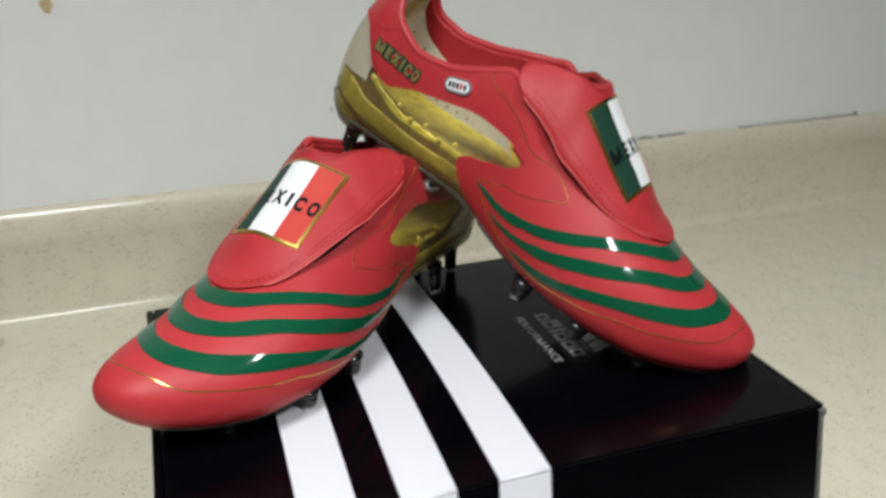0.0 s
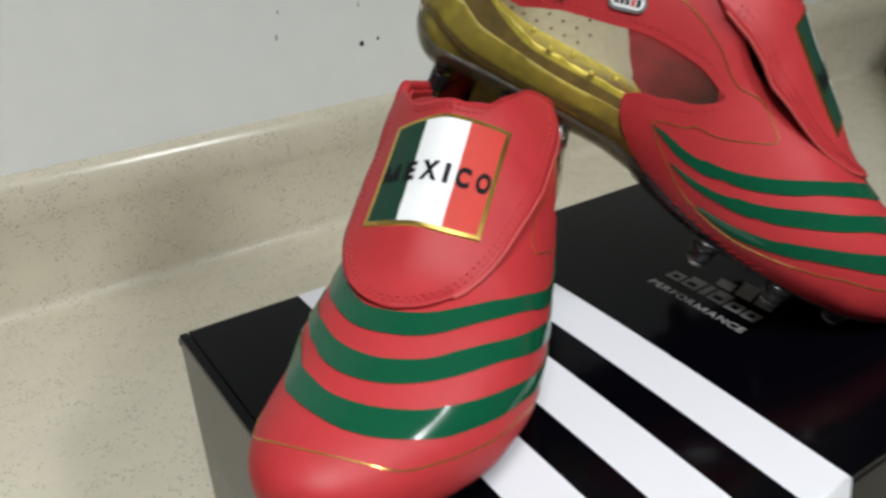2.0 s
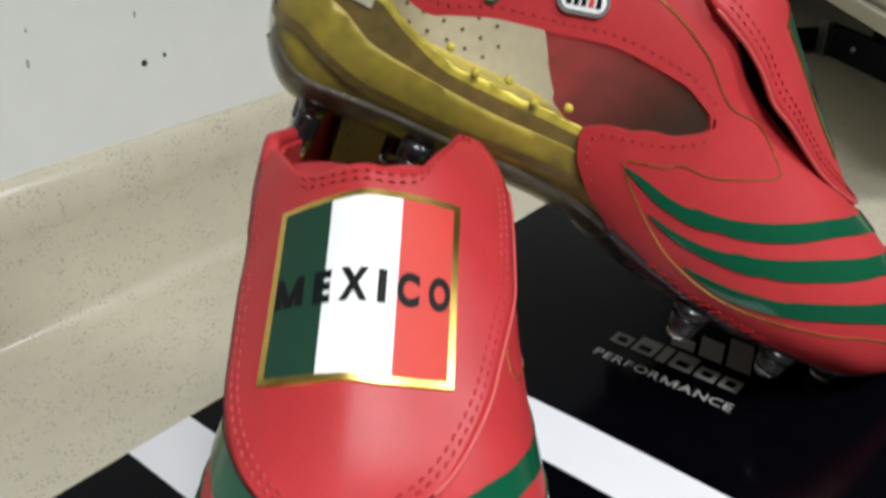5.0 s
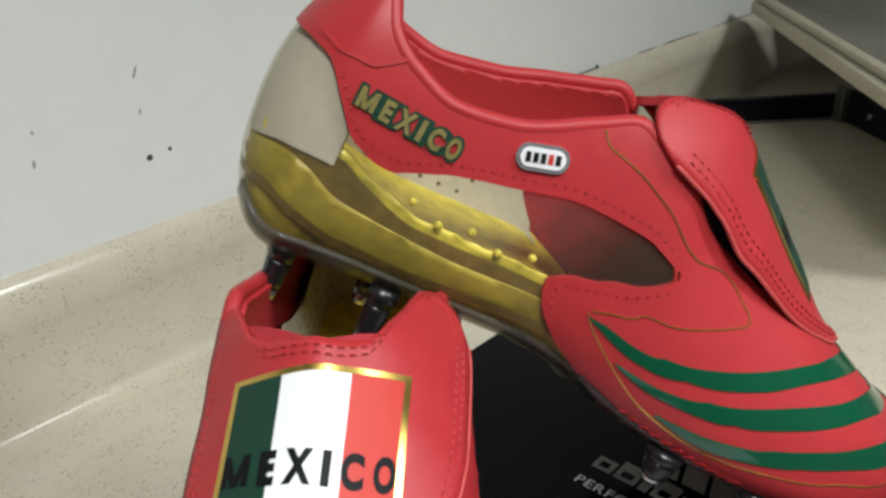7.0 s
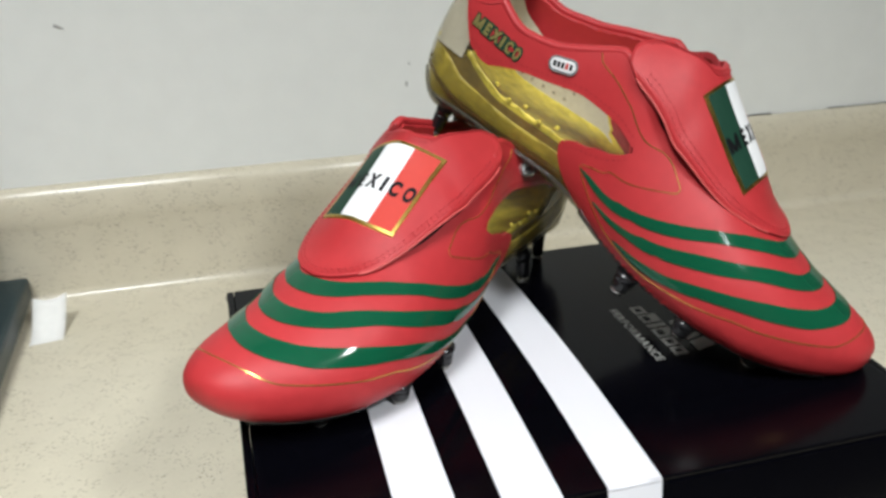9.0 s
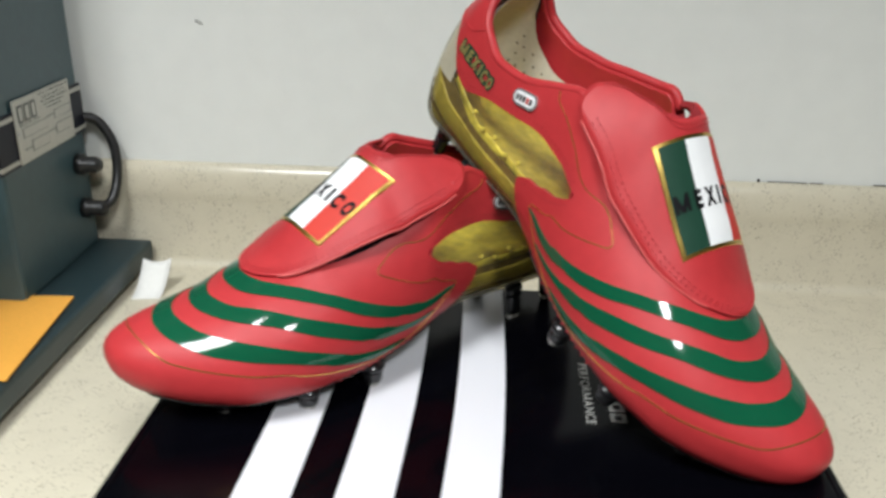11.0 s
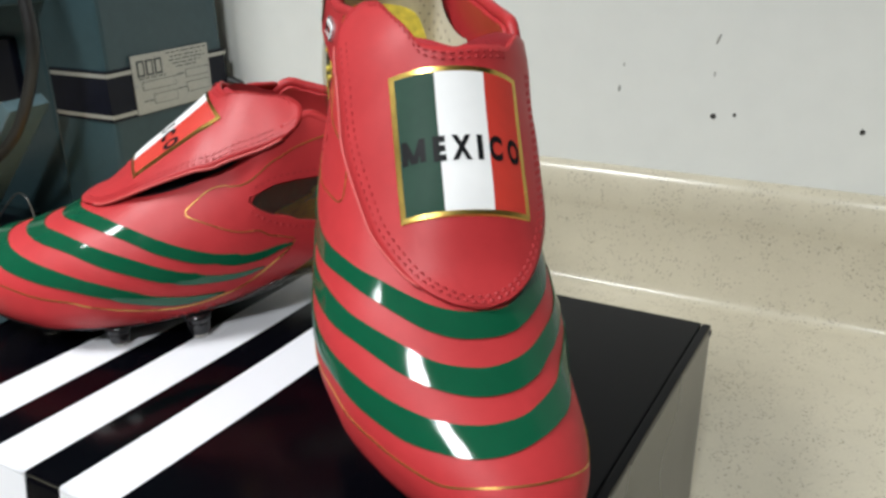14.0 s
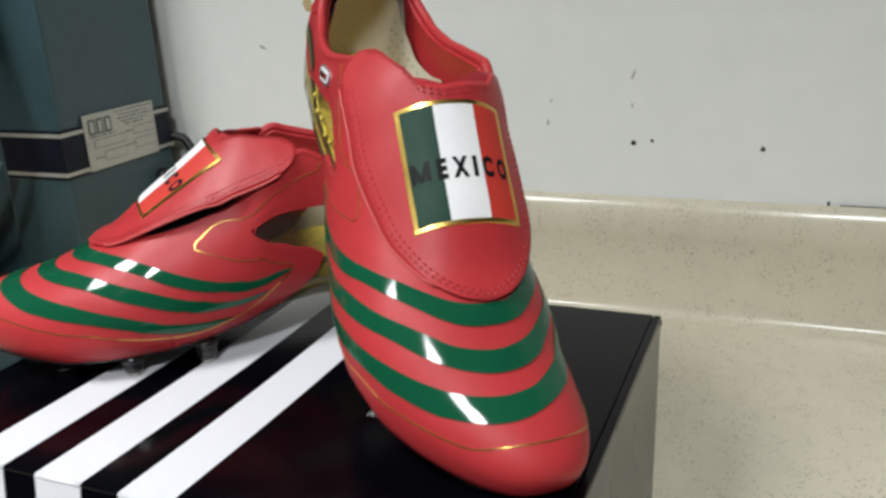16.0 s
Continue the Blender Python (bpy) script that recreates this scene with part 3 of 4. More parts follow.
def shell(rules, off, span=(-55, 235), nx=110, nphi=92, thick=0.0):
    """The part of the boot's outside where every rule(x, z, phi) is positive, cut cleanly along the rules' borders; thick: metres inwards."""
    xs = [HEEL + (TOE - HEEL) * 0.5 * (1 - math.cos(math.pi * (0.012 + 0.976 * i / nx))) for i in range(nx + 1)]
    xs[0], xs[-1] = HEEL, TOE
    ps = [span[0] + (span[1] - span[0]) * j / nphi for j in range(nphi + 1)]
    val = {}
    for i, x in enumerate(xs):
        for j, p in enumerate(ps):
            z = last(x, p).z
            val[i, j] = [r(x, z, p) for r in rules]
    bm = bmesh.new()
    made, where = {}, {}

    def vert(q):
        key = (round(q[0], 6), round(q[1], 3))
        if key not in made:
            made[key] = bm.verts.new(last(key[0], key[1], off))
            where[made[key]] = key
        return made[key]
    for i in range(nx):
        for j in range(nphi):
            poly = [(xs[a], ps[b], val[a, b]) for a, b in ((i, j), (i + 1, j), (i + 1, j + 1), (i, j + 1))]
            for k in range(len(rules)):
                if all(q[2][k] > 0 for q in poly):
                    continue
                cut = []
                for q, r in zip(poly, poly[1:] + poly[:1]):
                    if q[2][k] > 0:
                        cut.append(q)
                    if (q[2][k] > 0) != (r[2][k] > 0):
                        t = q[2][k] / (q[2][k] - r[2][k])
                        cut.append((q[0] + t * (r[0] - q[0]), q[1] + t * (r[1] - q[1]), [u + t * (w - u) for u, w in zip(q[2], r[2])]))
                poly = cut
                if not poly:
                    break
            if len(poly) >= 3:
                vs = []
                for q in poly:
                    v = vert(q)
                    if v not in vs:
                        vs.append(v)
                if len(vs) >= 3 and bm.faces.get(vs) is None:
                    try:
                        bm.faces.new(vs)
                    except ValueError:
                        pass
    if thick:
        faces, rim = bm.faces[:], [e for e in bm.edges if e.is_boundary]
        inner = {v: bm.verts.new(last(k[0], k[1], off - thick)) for v, k in where.items()}
        for f in faces:
            bm.faces.new([inner[v] for v in reversed(f.verts)])
        for e in rim:
            a, b = e.verts
            if e.link_loops[0].vert == a:
                a, b = b, a
            bm.faces.new([bm.verts.new(v.co) for v in (a, b, inner[b], inner[a])])
        return bm
    bmesh.ops.remove_doubles(bm, verts=bm.verts[:], dist=2e-5)
    return bm


def face_out(bm):
    """Turns all faces outwards from the boot's axis."""
    bm.normal_update()
    score = 0.0
    for f in bm.faces:
        c = f.calc_center_median()
        score += f.calc_area() * f.normal.dot(c - Vector((min(max(c.x, 0.0), 0.24), 0, 0.05)))
    if score < 0:
        bmesh.ops.reverse_faces(bm, faces=bm.faces[:])
    return bm


def is_red(x, z, p):
    return max(z - UPPER_EDGE(x) if x < 0.118 else -1, min(LOBE_TOP(x) - z, x - LOBE_BACK(z)), x - 0.1155)


def rim_height(x, p):
    """The collar's height; it stands a little higher on the inner side."""
    if p < 90:
        return min(COLLAR(x), 0.1085 - 0.5 * max(x - 0.085, 0)) if x > 0.04 else COLLAR(x)
    bump = 0.0075 * max(math.sin(math.pi * min(max((x - 0.002) / 0.085, 0), 1)), 0)
    return min(COLLAR(x) + bump, 0.1138 - 0.9 * max(x - 0.097, 0)) if x > 0.04 else COLLAR(x) + bump


def under_collar(x, z, p):
    if x > 0.13:
        return 1.0
    edge = rim_height(x, p)
    gap = 48 if x < 0.112 else 48 - (x - 0.112) * 4200
    return min(edge - z, (abs(p - 90) - gap) * 0.001) if x > 0.04 else edge - z


def side_curve(points, ridge):
    """From (x, z) on the outer side over the ridge to the same points of the inner side: a smooth run of (x, phi)."""
    a = [(x, side_phi(x, z)) for x, z in points]
    pts = a + [(ridge, 90.0)] + [(x, 180 - p) for x, p in a[::-1]]
    run = [Vector((q.x, q.y * 100)) for q in smooth_path([(x, p / 100, 0) for x, p in pts], 14)]
    for _ in range(14):
        run = [run[0]] + [(a + 2 * b + c) / 4 for a, b, c in zip(run, run[1:], run[2:])] + [run[-1]]
    return [(q.x, q.y) for q in run]


# each green band's upper and lower border: (x, z) up the outer side, then (x, phi) over the instep to the inner side
STRIPE_RUNS = (
    ((((0.0954, 0.0475), (0.1093, 0.0452), (0.1283, 0.0462), (0.1400, 0.0492), (0.1518, 0.0535), (0.1630, 0.0580)), ((0.1745, 43), (0.182, 54), (0.1905, 66), (0.1965, 76), (0.1995, 86), (0.2000, 95), (0.1980, 107), (0.1865, 122), (0.1765, 133), (0.165, 144))),
     (((0.0956, 0.0470), (0.1082, 0.0416), (0.1279, 0.0408), (0.1386, 0.0427), (0.1519, 0.0470), (0.1641, 0.0520)), ((0.1793, 40), (0.1895, 52), (0.1995, 64), (0.205, 73), (0.2083, 83), (0.2090, 93), (0.2083, 101), (0.2057, 110), (0.1995, 120), (0.1885, 133), (0.1782, 142)))),
    ((((0.1101, 0.0371), (0.1228, 0.0357), (0.1413, 0.0385), (0.1547, 0.0423), (0.1700, 0.0481)), ((0.188, 37), (0.199, 49), (0.208, 61), (0.2138, 70), (0.217, 80), (0.2185, 90), (0.2174, 99), (0.2150, 108), (0.2105, 118), (0.2015, 130), (0.1915, 141))),
     (((0.1103, 0.0366), (0.1214, 0.0331), (0.1413, 0.0328), (0.1552, 0.0356), (0.1704, 0.0406)), ((0.1877, 25), (0.204, 41), (0.2125, 50.5), (0.2195, 60), (0.2238, 68), (0.227, 78), (0.228, 88), (0.2272, 97), (0.225, 106), (0.220, 118), (0.212, 129), (0.204, 139)))),
    ((((0.1301, 0.0264), (0.1455, 0.0267), (0.1563, 0.0286), (0.1684, 0.0322), (0.1839, 0.0378)), ((0.1995, 20), (0.215, 35), (0.2235, 44), (0.2298, 53), (0.2335, 62), (0.236, 72), (0.237, 82), (0.2365, 91), (0.2345, 102), (0.229, 115), (0.2235, 126), (0.2155, 137))),
     (((0.1303, 0.0259), (0.1434, 0.0229), (0.1534, 0.0230), (0.1657, 0.0255), (0.1779, 0.0290), (0.1913, 0.0333)), ((0.205, 12), (0.2185, 21), (0.230, 29), (0.2365, 37), (0.243, 50), (0.2465, 63), (0.2475, 78), (0.2465, 90), (0.244, 102), (0.2400, 115), (0.2355, 125), (0.228, 138)))))


def stripe_run(side, over):
    """A band's border as a smooth run of (x, phi) at even steps of its length."""
    a = [(x, side_phi(x, z)) for x, z in side]
    pts = a + list(over) + [(x - 0.004, 180 - p) for x, p in a[::-1]]
    run = [Vector((q.x, q.y, 0)) for q in smooth_path([(x, p / 600, 0) for x, p in pts], 8)]
    for _ in range(10):
        run = [run[0]] + [(u + 2 * v + w) / 4 for u, v, w in zip(run, run[1:], run[2:])] + [run[-1]]
    d = np.concatenate(([0], np.cumsum([(v - u).length for u, v in zip(run, run[1:])])))
    k = np.linspace(0, d[-1], 130)
    return list(zip(np.interp(k, d, [q.x for q in run]), 600 * np.interp(k, d, [q.y for q in run])))


def band(top, bottom, off, m):
    rows, low = [], []
    for (x0, p0), (x1, p1) in zip(top, bottom):
        rows.append([last(x0 + (x1 - x0) * k / 4, p0 + (p1 - p0) * k / 4, off) for k in range(5)])
        low.append([last(x0 + (x1 - x0) * k / 4, p0 + (p1 - p0) * k / 4, -0.0008) for k in range(5)])
    return mirrored(thick_patch(rows, low), m)


def mirrored(bm, m):
    if m < 0:
        for v in bm.verts:
            v.co.y = -v.co.y
        bmesh.ops.reverse_faces(bm, faces=bm.faces[:])
    return bm


def ribbon(pts, width, off, m, fn=None, depth=0.0006):
    """A narrow raised line along points (x, phi) of the boot, or (x, y) of fn."""
    fn = fn or last
    P = [Vector(fn(a, b, off)) for a, b in pts]
    L = [Vector(fn(a, b, off - depth)) for a, b in pts]
    rows, low = [], []
    for i in range(len(P)):
        d = (P[min(i + 1, len(P) - 1)] - P[max(i - 1, 0)]).normalized()
        up = (P[i] - L[i]).normalized()
        s = d.cross(up) * width / 2
        rows.append([P[i] - s, P[i], P[i] + s])
        low.append([L[i] - s, L[i], L[i] + s])
    return mirrored(thick_patch(rows, low), m)


def stitches(pts, m, off, fn=None, length=0.0020, gap=0.0012, width=0.0007):
    """A row of short raised threads along a run of points; all of them in one mesh."""
    fn = fn or last
    P = [Vector(fn(a, b, off)) for a, b in pts]
    L = [Vector(fn(a, b, off - 0.0006)) for a, b in pts]
    dist = [0.0]
    for a, b in zip(P, P[1:]):
        dist.append(dist[-1] + (b - a).length)
    verts, faces = [], []

    def point(s, Q):
        k = min(max(int(np.searchsorted(dist, s)) - 1, 0), len(P) - 2)
        return Q[k].lerp(Q[k + 1], (s - dist[k]) / max(dist[k + 1] - dist[k], 1e-9))
    s = 0.0
    while s + length < dist[-1]:
        a, b = point(s, P), point(s + length, P)
        up = (a - point(s, L)).normalized()
        w = (b - a).normalized().cross(up) * width / 2
        mid = (a + b) / 2 + up * 0.0001
        k = len(verts)
        verts += [a - w - up * 0.0004, a + w - up * 0.0004, mid + w, b + w - up * 0.0004, b - w - up * 0.0004, mid - w]
        faces += [(k, k + 1, k + 2, k + 5), (k + 5, k + 2, k + 3, k + 4)]
        s += length + gap
    bm = bmesh.new()
    vs = [bm.verts.new(v) for v in verts]
    for f in faces:
        bm.faces.new([vs[i] for i in f])
    return mirrored(bm, m)


# the flap that covers the lacing
FLAP_Z = curve((0.085, 0.1270), (0.100, 0.1290), (0.110, 0.1285), (0.117, 0.1262), (0.123, 0.1222), (0.132, 0.1152), (0.139, 0.1095), (0.158, 0.0955), (0.167, 0.0890), (0.1717, 0.0852), (0.188, 0.0726), (0.2, 0.0667), (0.21, 0.062))
FLAP_DROP = curve((0.085, 0.0195), (0.0925, 0.0235), (0.106, 0.0285), (0.117, 0.0310), (0.126, 0.0310), (0.139, 0.0260), (0.158, 0.0200), (0.167, 0.0164), (0.188, 0.0075), (0.2, 0.0019), (0.21, 0.0015))
FLAP_DROP_IN = curve((0.085, 0.0125), (0.093, 0.0155), (0.0985, 0.0180), (0.11, 0.0235), (0.126, 0.0270), (0.139, 0.0230), (0.158, 0.0180), (0.167, 0.0153), (0.188, 0.0073), (0.2, 0.0019), (0.21, 0.0015))
FLAP_OUT = curve((0.085, -0.0360), (0.105, -0.0390), (0.131, -0.0395), (0.162, -0.0345), (0.183, -0.0305), (0.21, -0.0285))
FLAP_IN = curve((0.085, 0.0335), (0.1, 0.0345), (0.13, 0.0345), (0.16, 0.0328), (0.18, 0.0305), (0.21, 0.027))
FLAP_HEM = curve((-1.0, 0.0950), (-0.93, 0.0875), (-0.80, 0.0860), (-0.62, 0.0910), (-0.45, 0.1080), (-0.28, 0.1195), (0.0, 0.1220), (0.40, 0.1215), (0.60, 0.1190), (0.75, 0.1100), (0.88, 0.1015), (1.0, 0.0990))
FLAP_SAG = curve((0.085, 0.0030), (0.0925, 0.0042), (0.106, 0.0052), (0.117, 0.0032), (0.126, 0.0), (0.139, -0.0028), (0.158, -0.0044), (0.167, -0.0036), (0.188, -0.0010), (0.21, 0.0))
FLAP_END = 0.2005


FLAP_LIFT = [0.0, 0.0, 0.0, 1.6, 1.0]  # for the boot at work: how far its flap stands off, its roll, the cut of its inner corner, its roundness, the sag of its outer corner


def flap_drop(x):
    return FLAP_DROP(x) + FLAP_LIFT[4] * FLAP_SAG(x)


def flap_crown(x):
    return FLAP_Z(x) + FLAP_LIFT[0] * min(max((0.185 - x) / 0.06, 0), 1)


def flap_roll(x, y):
    return FLAP_LIFT[1] * y * min(max((0.198 - x) / 0.03, 0), 1)


def flap_point(x, b, off=0.0):
    """A point of the flap: b from -1 at its loose outer edge to 1 at its inner edge."""
    close = max(1 - max((x - 0.160) / (FLAP_END - 0.160), 0) ** 2.2, 0) ** (1 / 2.0)
    yo, yi = FLAP_OUT(x) * close, FLAP_IN(x) * close
    y = yo + (yi - yo) * (b + 1) / 2
    full = abs(y / (FLAP_OUT(x) if y < 0 else FLAP_IN(x)))
    z = flap_crown(x) - (flap_drop(x) if y < 0 else FLAP_DROP_IN(x)) * full ** FLAP_LIFT[3] + flap_roll(x, y)
    return Vector((x, y, z + off))


def flap_xy(x, y, off=0.0):
    full = abs(y / (FLAP_OUT(x) if y < 0 else FLAP_IN(x)))
    return Vector((x, y, flap_crown(x) - (flap_drop(x) if y < 0 else FLAP_DROP_IN(x)) * full ** FLAP_LIFT[3] + flap_roll(x, y) + off))


def flap_top(b):
    return FLAP_HEM(b) + (0.0030 + 0.0010 * FLAP_LIFT[4]) * max(1 - (b / 0.6) ** 2, 0) + FLAP_LIFT[2] * min(max((b - 0.5) / 0.4, 0), 1)


def flap_row(a, b):
    x0 = flap_top(b)
    return x0 + (FLAP_END - 0.0001 - x0) * a


def make_boot(m, matrix, lift, label):
    FLAP_LIFT[:] = lift
    boot = thing("football_boot", matrix, label, "football boot", "pair of boots")

    def add(name, bm, mat, text="", smooth=True, thick=0.0, parent=boot, mir=True):
        return part(name, mirrored(face_out(bm), m) if mir else bm, mat, parent, text, smooth, thick)
    # red upper with the side windows cut out
    upper = add("upper", shell([is_red, under_collar, lambda x, z, p: max(x - 0.235, min(p + 55, 235 - p) * 0.001)], 0.0, (-90, 270), 170, 180, 0.0022), M_RED, "red leather upper")
    add("heel_cup", shell([lambda x, z, p: -is_red(x, z, p) + 0.001, lambda x, z, p: 0.119 - x, lambda x, z, p: z - LOW_LINE(x) - 0.0015], -0.0011, (-90, 270), 90, 116), M_CUP, "smoky clear plastic heel cup and side window").visible_shadow = False
    border = lambda z: 0.0845 - 0.68 * (z - 0.052) + 0.0011 * math.sin(z * 900) + 0.0006 * math.sin(z * 2300)
    behind = lambda x, z, p: border(z) - x
    inner = lambda x, z, p: max((p - 90) * 0.0005, 0.004 - x)
    crinkle = lambda x: 0.0007 * math.sin(x * 310) + 0.0005 * math.sin(x * 830 + 1)
    add("chassis", shell([lambda x, z, p: LOW_BAND(x) - z, lambda x, z, p: z - PLATE_LOW(x), behind], -0.0028, (-90, 270), 90, 90), M_CHASSIS, "gold plastic chassis seen through the clear heel", thick=0.0012)
    # brown shell: the shaded gap between chassis and insole rim, as colour
    add("chassis_gap_shade", shell([lambda x, z, p: BROWN_TOP(x) + 0.0012 - z, lambda x, z, p: z - LOW_BAND(x) + 0.003, behind], -0.0032, (-60, 240), 90, 110), M_BROWN, "dark brown band painting the shaded gap under the insole rim")
    add("inner_sole_wall", shell([lambda x, z, p: (GOLD_TOP(x) + crinkle(x) if p > 90 or x < 0.004 else BROWN_TOP(x) + 0.0042 + 0.5 * crinkle(x)) - z, lambda x, z, p: z - BROWN_TOP(x) + 0.0006, behind], -0.0050, (-60, 240), 110, 110), M_FOIL, "bright gold crinkled inner sole wall", thick=0.0008)
    add("sole_edge", shell([lambda x, z, p: SOLE_EDGE(x) - z, lambda x, z, p: z - SOLE_EDGE(x) + 0.0032, behind], -0.0014, (-70, 250), 90, 110), M_BROWN, "dark brown edge of the heel plate")
    add("sock_liner", shell([lambda x, z, p: z - GOLD_TOP(x) + 0.004, behind, lambda x, z, p: COLLAR(x) - 0.004 - z, inner], -0.0022, (-90, 270), 80, 100), M_CREAM, "cream perforated lining")
    add("heel_lining", shell([lambda x, z, p: z - 0.040, lambda x, z, p: COLLAR(x) - 0.012 - z, behind, inner], -0.0108, (-90, 270), 80, 100), M_CREAM, "cream perforated heel lining")
    bm = bmesh.new()
    for s in (1,):
        for i in range(9):
            for k in range(6):
                x, z = -0.006 + 0.0075 * i + 0.0037 * (k % 2), 0.052 + 0.0065 * k
                if z < COLLAR(x) - 0.018:
                    p = side_phi(x, z)
                    q, o = last(x, 180 - p if s else p, -0.0112), last(x, 180 - p if s else p, -0.0150)
                    d = (o - q).normalized()
                    u = d.cross(Vector((0, 0, 1))).normalized()
                    w = d.cross(u)
                    bm.faces.new([bm.verts.new(q + 0.0008 * (math.cos(a) * u + math.sin(a) * w)) for a in [math.pi * t / 4 for t in range(8)]])
    part("perforations", mirrored(bm, m), M_PERF, boot, "small dark holes in the lining")["kind"] = "stuff"
    add("forefoot_lining", shell([lambda x, z, p: max(x - 0.119, min((p - 90) * 0.0005, x - border(z) + 0.002)), lambda x, z, p: under_collar(x, z + 0.003, p), lambda x, z, p: 0.2 - x], -0.0046, (-80, 260), 80, 70), M_MAROON, "maroon forefoot lining")
    add("collar_lining", shell([lambda x, z, p: z - rim_height(x, p) + 0.026 - 0.006 * min(max((x - 0.035) / 0.04, 0), 1), lambda x, z, p: z - UPPER_EDGE(x) - 0.0015 if p < 90 else 1.0, lambda x, z, p: under_collar(x, z + 0.0012, p), lambda x, z, p: 0.115 - x], -0.0044, (0, 180), 120, 80), M_RED, "padded red collar lining", thick=0.002)
    # collar rim
    for s in (0, 1):
        run = []
        for k in range(60):
            x = -0.0005 + (0.1065 if s else 0.0985) * (k / 59) ** 1.3
            p = side_phi(x, rim_height(x, 170 if s else 10) - 0.0006)
            run.append((x, 180 - p if s else p))
        path = [last(a, b, -0.0022) for a, b in run]
        if m < 0:
            path = [Vector((q.x, -q.y, q.z)) for q in path]
        part("collar_rim", tube(path[::2], 0.0026, 10, 2), M_RED, boot, "", True)
    # insole
    rows = []
    for i in range(48):
        x = -0.0195 + 0.2145 * i / 47
        yc, hw, zb, za, zt, n = section(x)
        rows.append([Vector((x, yc + hw * 0.84 * (j / 6 - 1), INSOLE_Z(x) + 0.004 * abs(j / 6 - 1) ** 3)) for j in range(13)])
    part("insole", mirrored(thick_patch(rows, [[q - Vector((0, 0, 0.003)) for q in r] for r in rows]), m), M_FOIL, boot, "crinkled gold insole", True)
    # clear rivets of the chassis
    for k in range(5):
        x, z = 0.030 + 0.0105 * k, GOLD_TOP(0.030 + 0.0105 * k) - 0.0015 - 0.003 * (k % 2)
        q, o = last(x, side_phi(x, z), 0.0), last(x, side_phi(x, z), 0.0015)
        d = (o - q).normalized()
        bm = lathe([(0.0014, -0.002), (0.0014, -0.0004), (0.0010, 0.0001), (0.0004, 0.0002)], 12, Matrix.Translation(q - 0.0028 * d) @ d.to_track_quat("Z", "Y").to_matrix().to_4x4())
        part("rivet", mirrored(bm, m), M_FOIL, boot, "", True)
    # outsole and studs
    add("outsole", shell([lambda x, z, p: 0.255 - x, lambda x, z, p: x - 0.105], 0.0009, (-138, -42), 90, 24), M_SOLE, "dark clear forefoot outsole", thick=0.002)
    add("outsole", shell([lambda x, z, p: 0.107 - x, lambda x, z, p: x + 0.020], -0.0004, (-136, -44), 90, 24), M_CUP_GREY, "grey clear heel outsole", thick=0.0016)
    for sx, sy, r in ((0.002, -0.0055, 0.0046), (0.002, 0.0250, 0.0046), (0.037, -0.0165, 0.0046), (0.037, 0.0205, 0.0046), (0.146, -0.036, 0.0058), (0.150, 0.030, 0.0058), (0.184, -0.038, 0.0056), (0.186, 0.032, 0.0056), (0.222, -0.020, 0.0054), (0.222, 0.026, 0.0054)):
        zb = LOW_LINE(sx) + 0.003
        k = 0.80
        stud = part("stud", lathe([(r * 0.98, zb * k), (r, zb * (k - 0.06)), (r * 0.90, zb * 0.40), (r * 0.86, zb * 0.26)], 18, pose(sx, m * sy, 0)), M_STUD, boot, "black stud", True)
        part("stud_seat", lathe([(r * 1.2, zb + 0.002), (r * 1.12, zb * (k + 0.14)), (r * 1.02, zb * k)], 18, pose(sx, m * sy, 0)), M_STUD, stud, "", True)
        part("stud_tip", lathe([(r * 0.80, zb * 0.27), (r * 0.74, 0.0015), (r * 0.62, 0.0), (r * 0.2, 0.0)], 18, pose(sx, m * sy, 0)), M_STUD_TIP, stud, "worn polished tip", True)
    # three green bands over the forefoot
    for (t_side, t_over), (l_side, l_over) in STRIPE_RUNS:
        part("stripe", band(stripe_run(t_side, t_over), stripe_run(l_side, l_over), 0.0006, m), M_GREEN, upper, "glossy green stripe", True)
    # thin gold lines
    part("gold_line", ribbon(side_curve(((0.0945, 0.0485), (0.1, 0.0425), (0.1101, 0.0350), (0.1244, 0.0266), (0.1378, 0.0226), (0.1508, 0.0211), (0.1649, 0.0222), (0.1865, 0.0262), (0.2121, 0.0306), (0.2388, 0.0355), (0.2515, 0.0400)), 0.2575), 0.0006, 0.0003, m), M_GOLD_THREAD, upper, "thin gold line round the stripes and toe", True)
    # ribs of the welt under the midfoot
    for s in (0, 1):
        for k in range(11):
            x = 0.120 + 0.0046 * k
            rib = [(x + 0.0035 * t, side_phi(x + 0.0035 * t, LOW_LINE(x) + 0.0025 + 0.0065 * t)) for t in (0, 0.25, 0.5, 0.75, 1)]
            part("welt_rib", ribbon([(a, 180 - q if s else q) for a, q in rib], 0.0015, 0.0006, m, None, 0.0012), M_RED_EDGE, upper)
    # black sheet on the upper that paints the shaded gap under the flap
    edge = curve((0.108, 33), (0.118, 38), (0.13, 42), (0.145, 46), (0.165, 54), (0.178, 70))
    reach = curve((0.108, 5), (0.118, 9), (0.128, 18), (0.138, 32), (0.15, 40), (0.178, 24))
    xs = [0.109 + 0.069 * k / 40 for k in range(41)]
    part("flap_gap_shade", band([(x, edge(x)) for x in xs], [(x, edge(x) + reach(x)) for x in xs], 0.0006, m), M_FLAP_GAP, boot, "black sheet added for the shade under the flap", True)
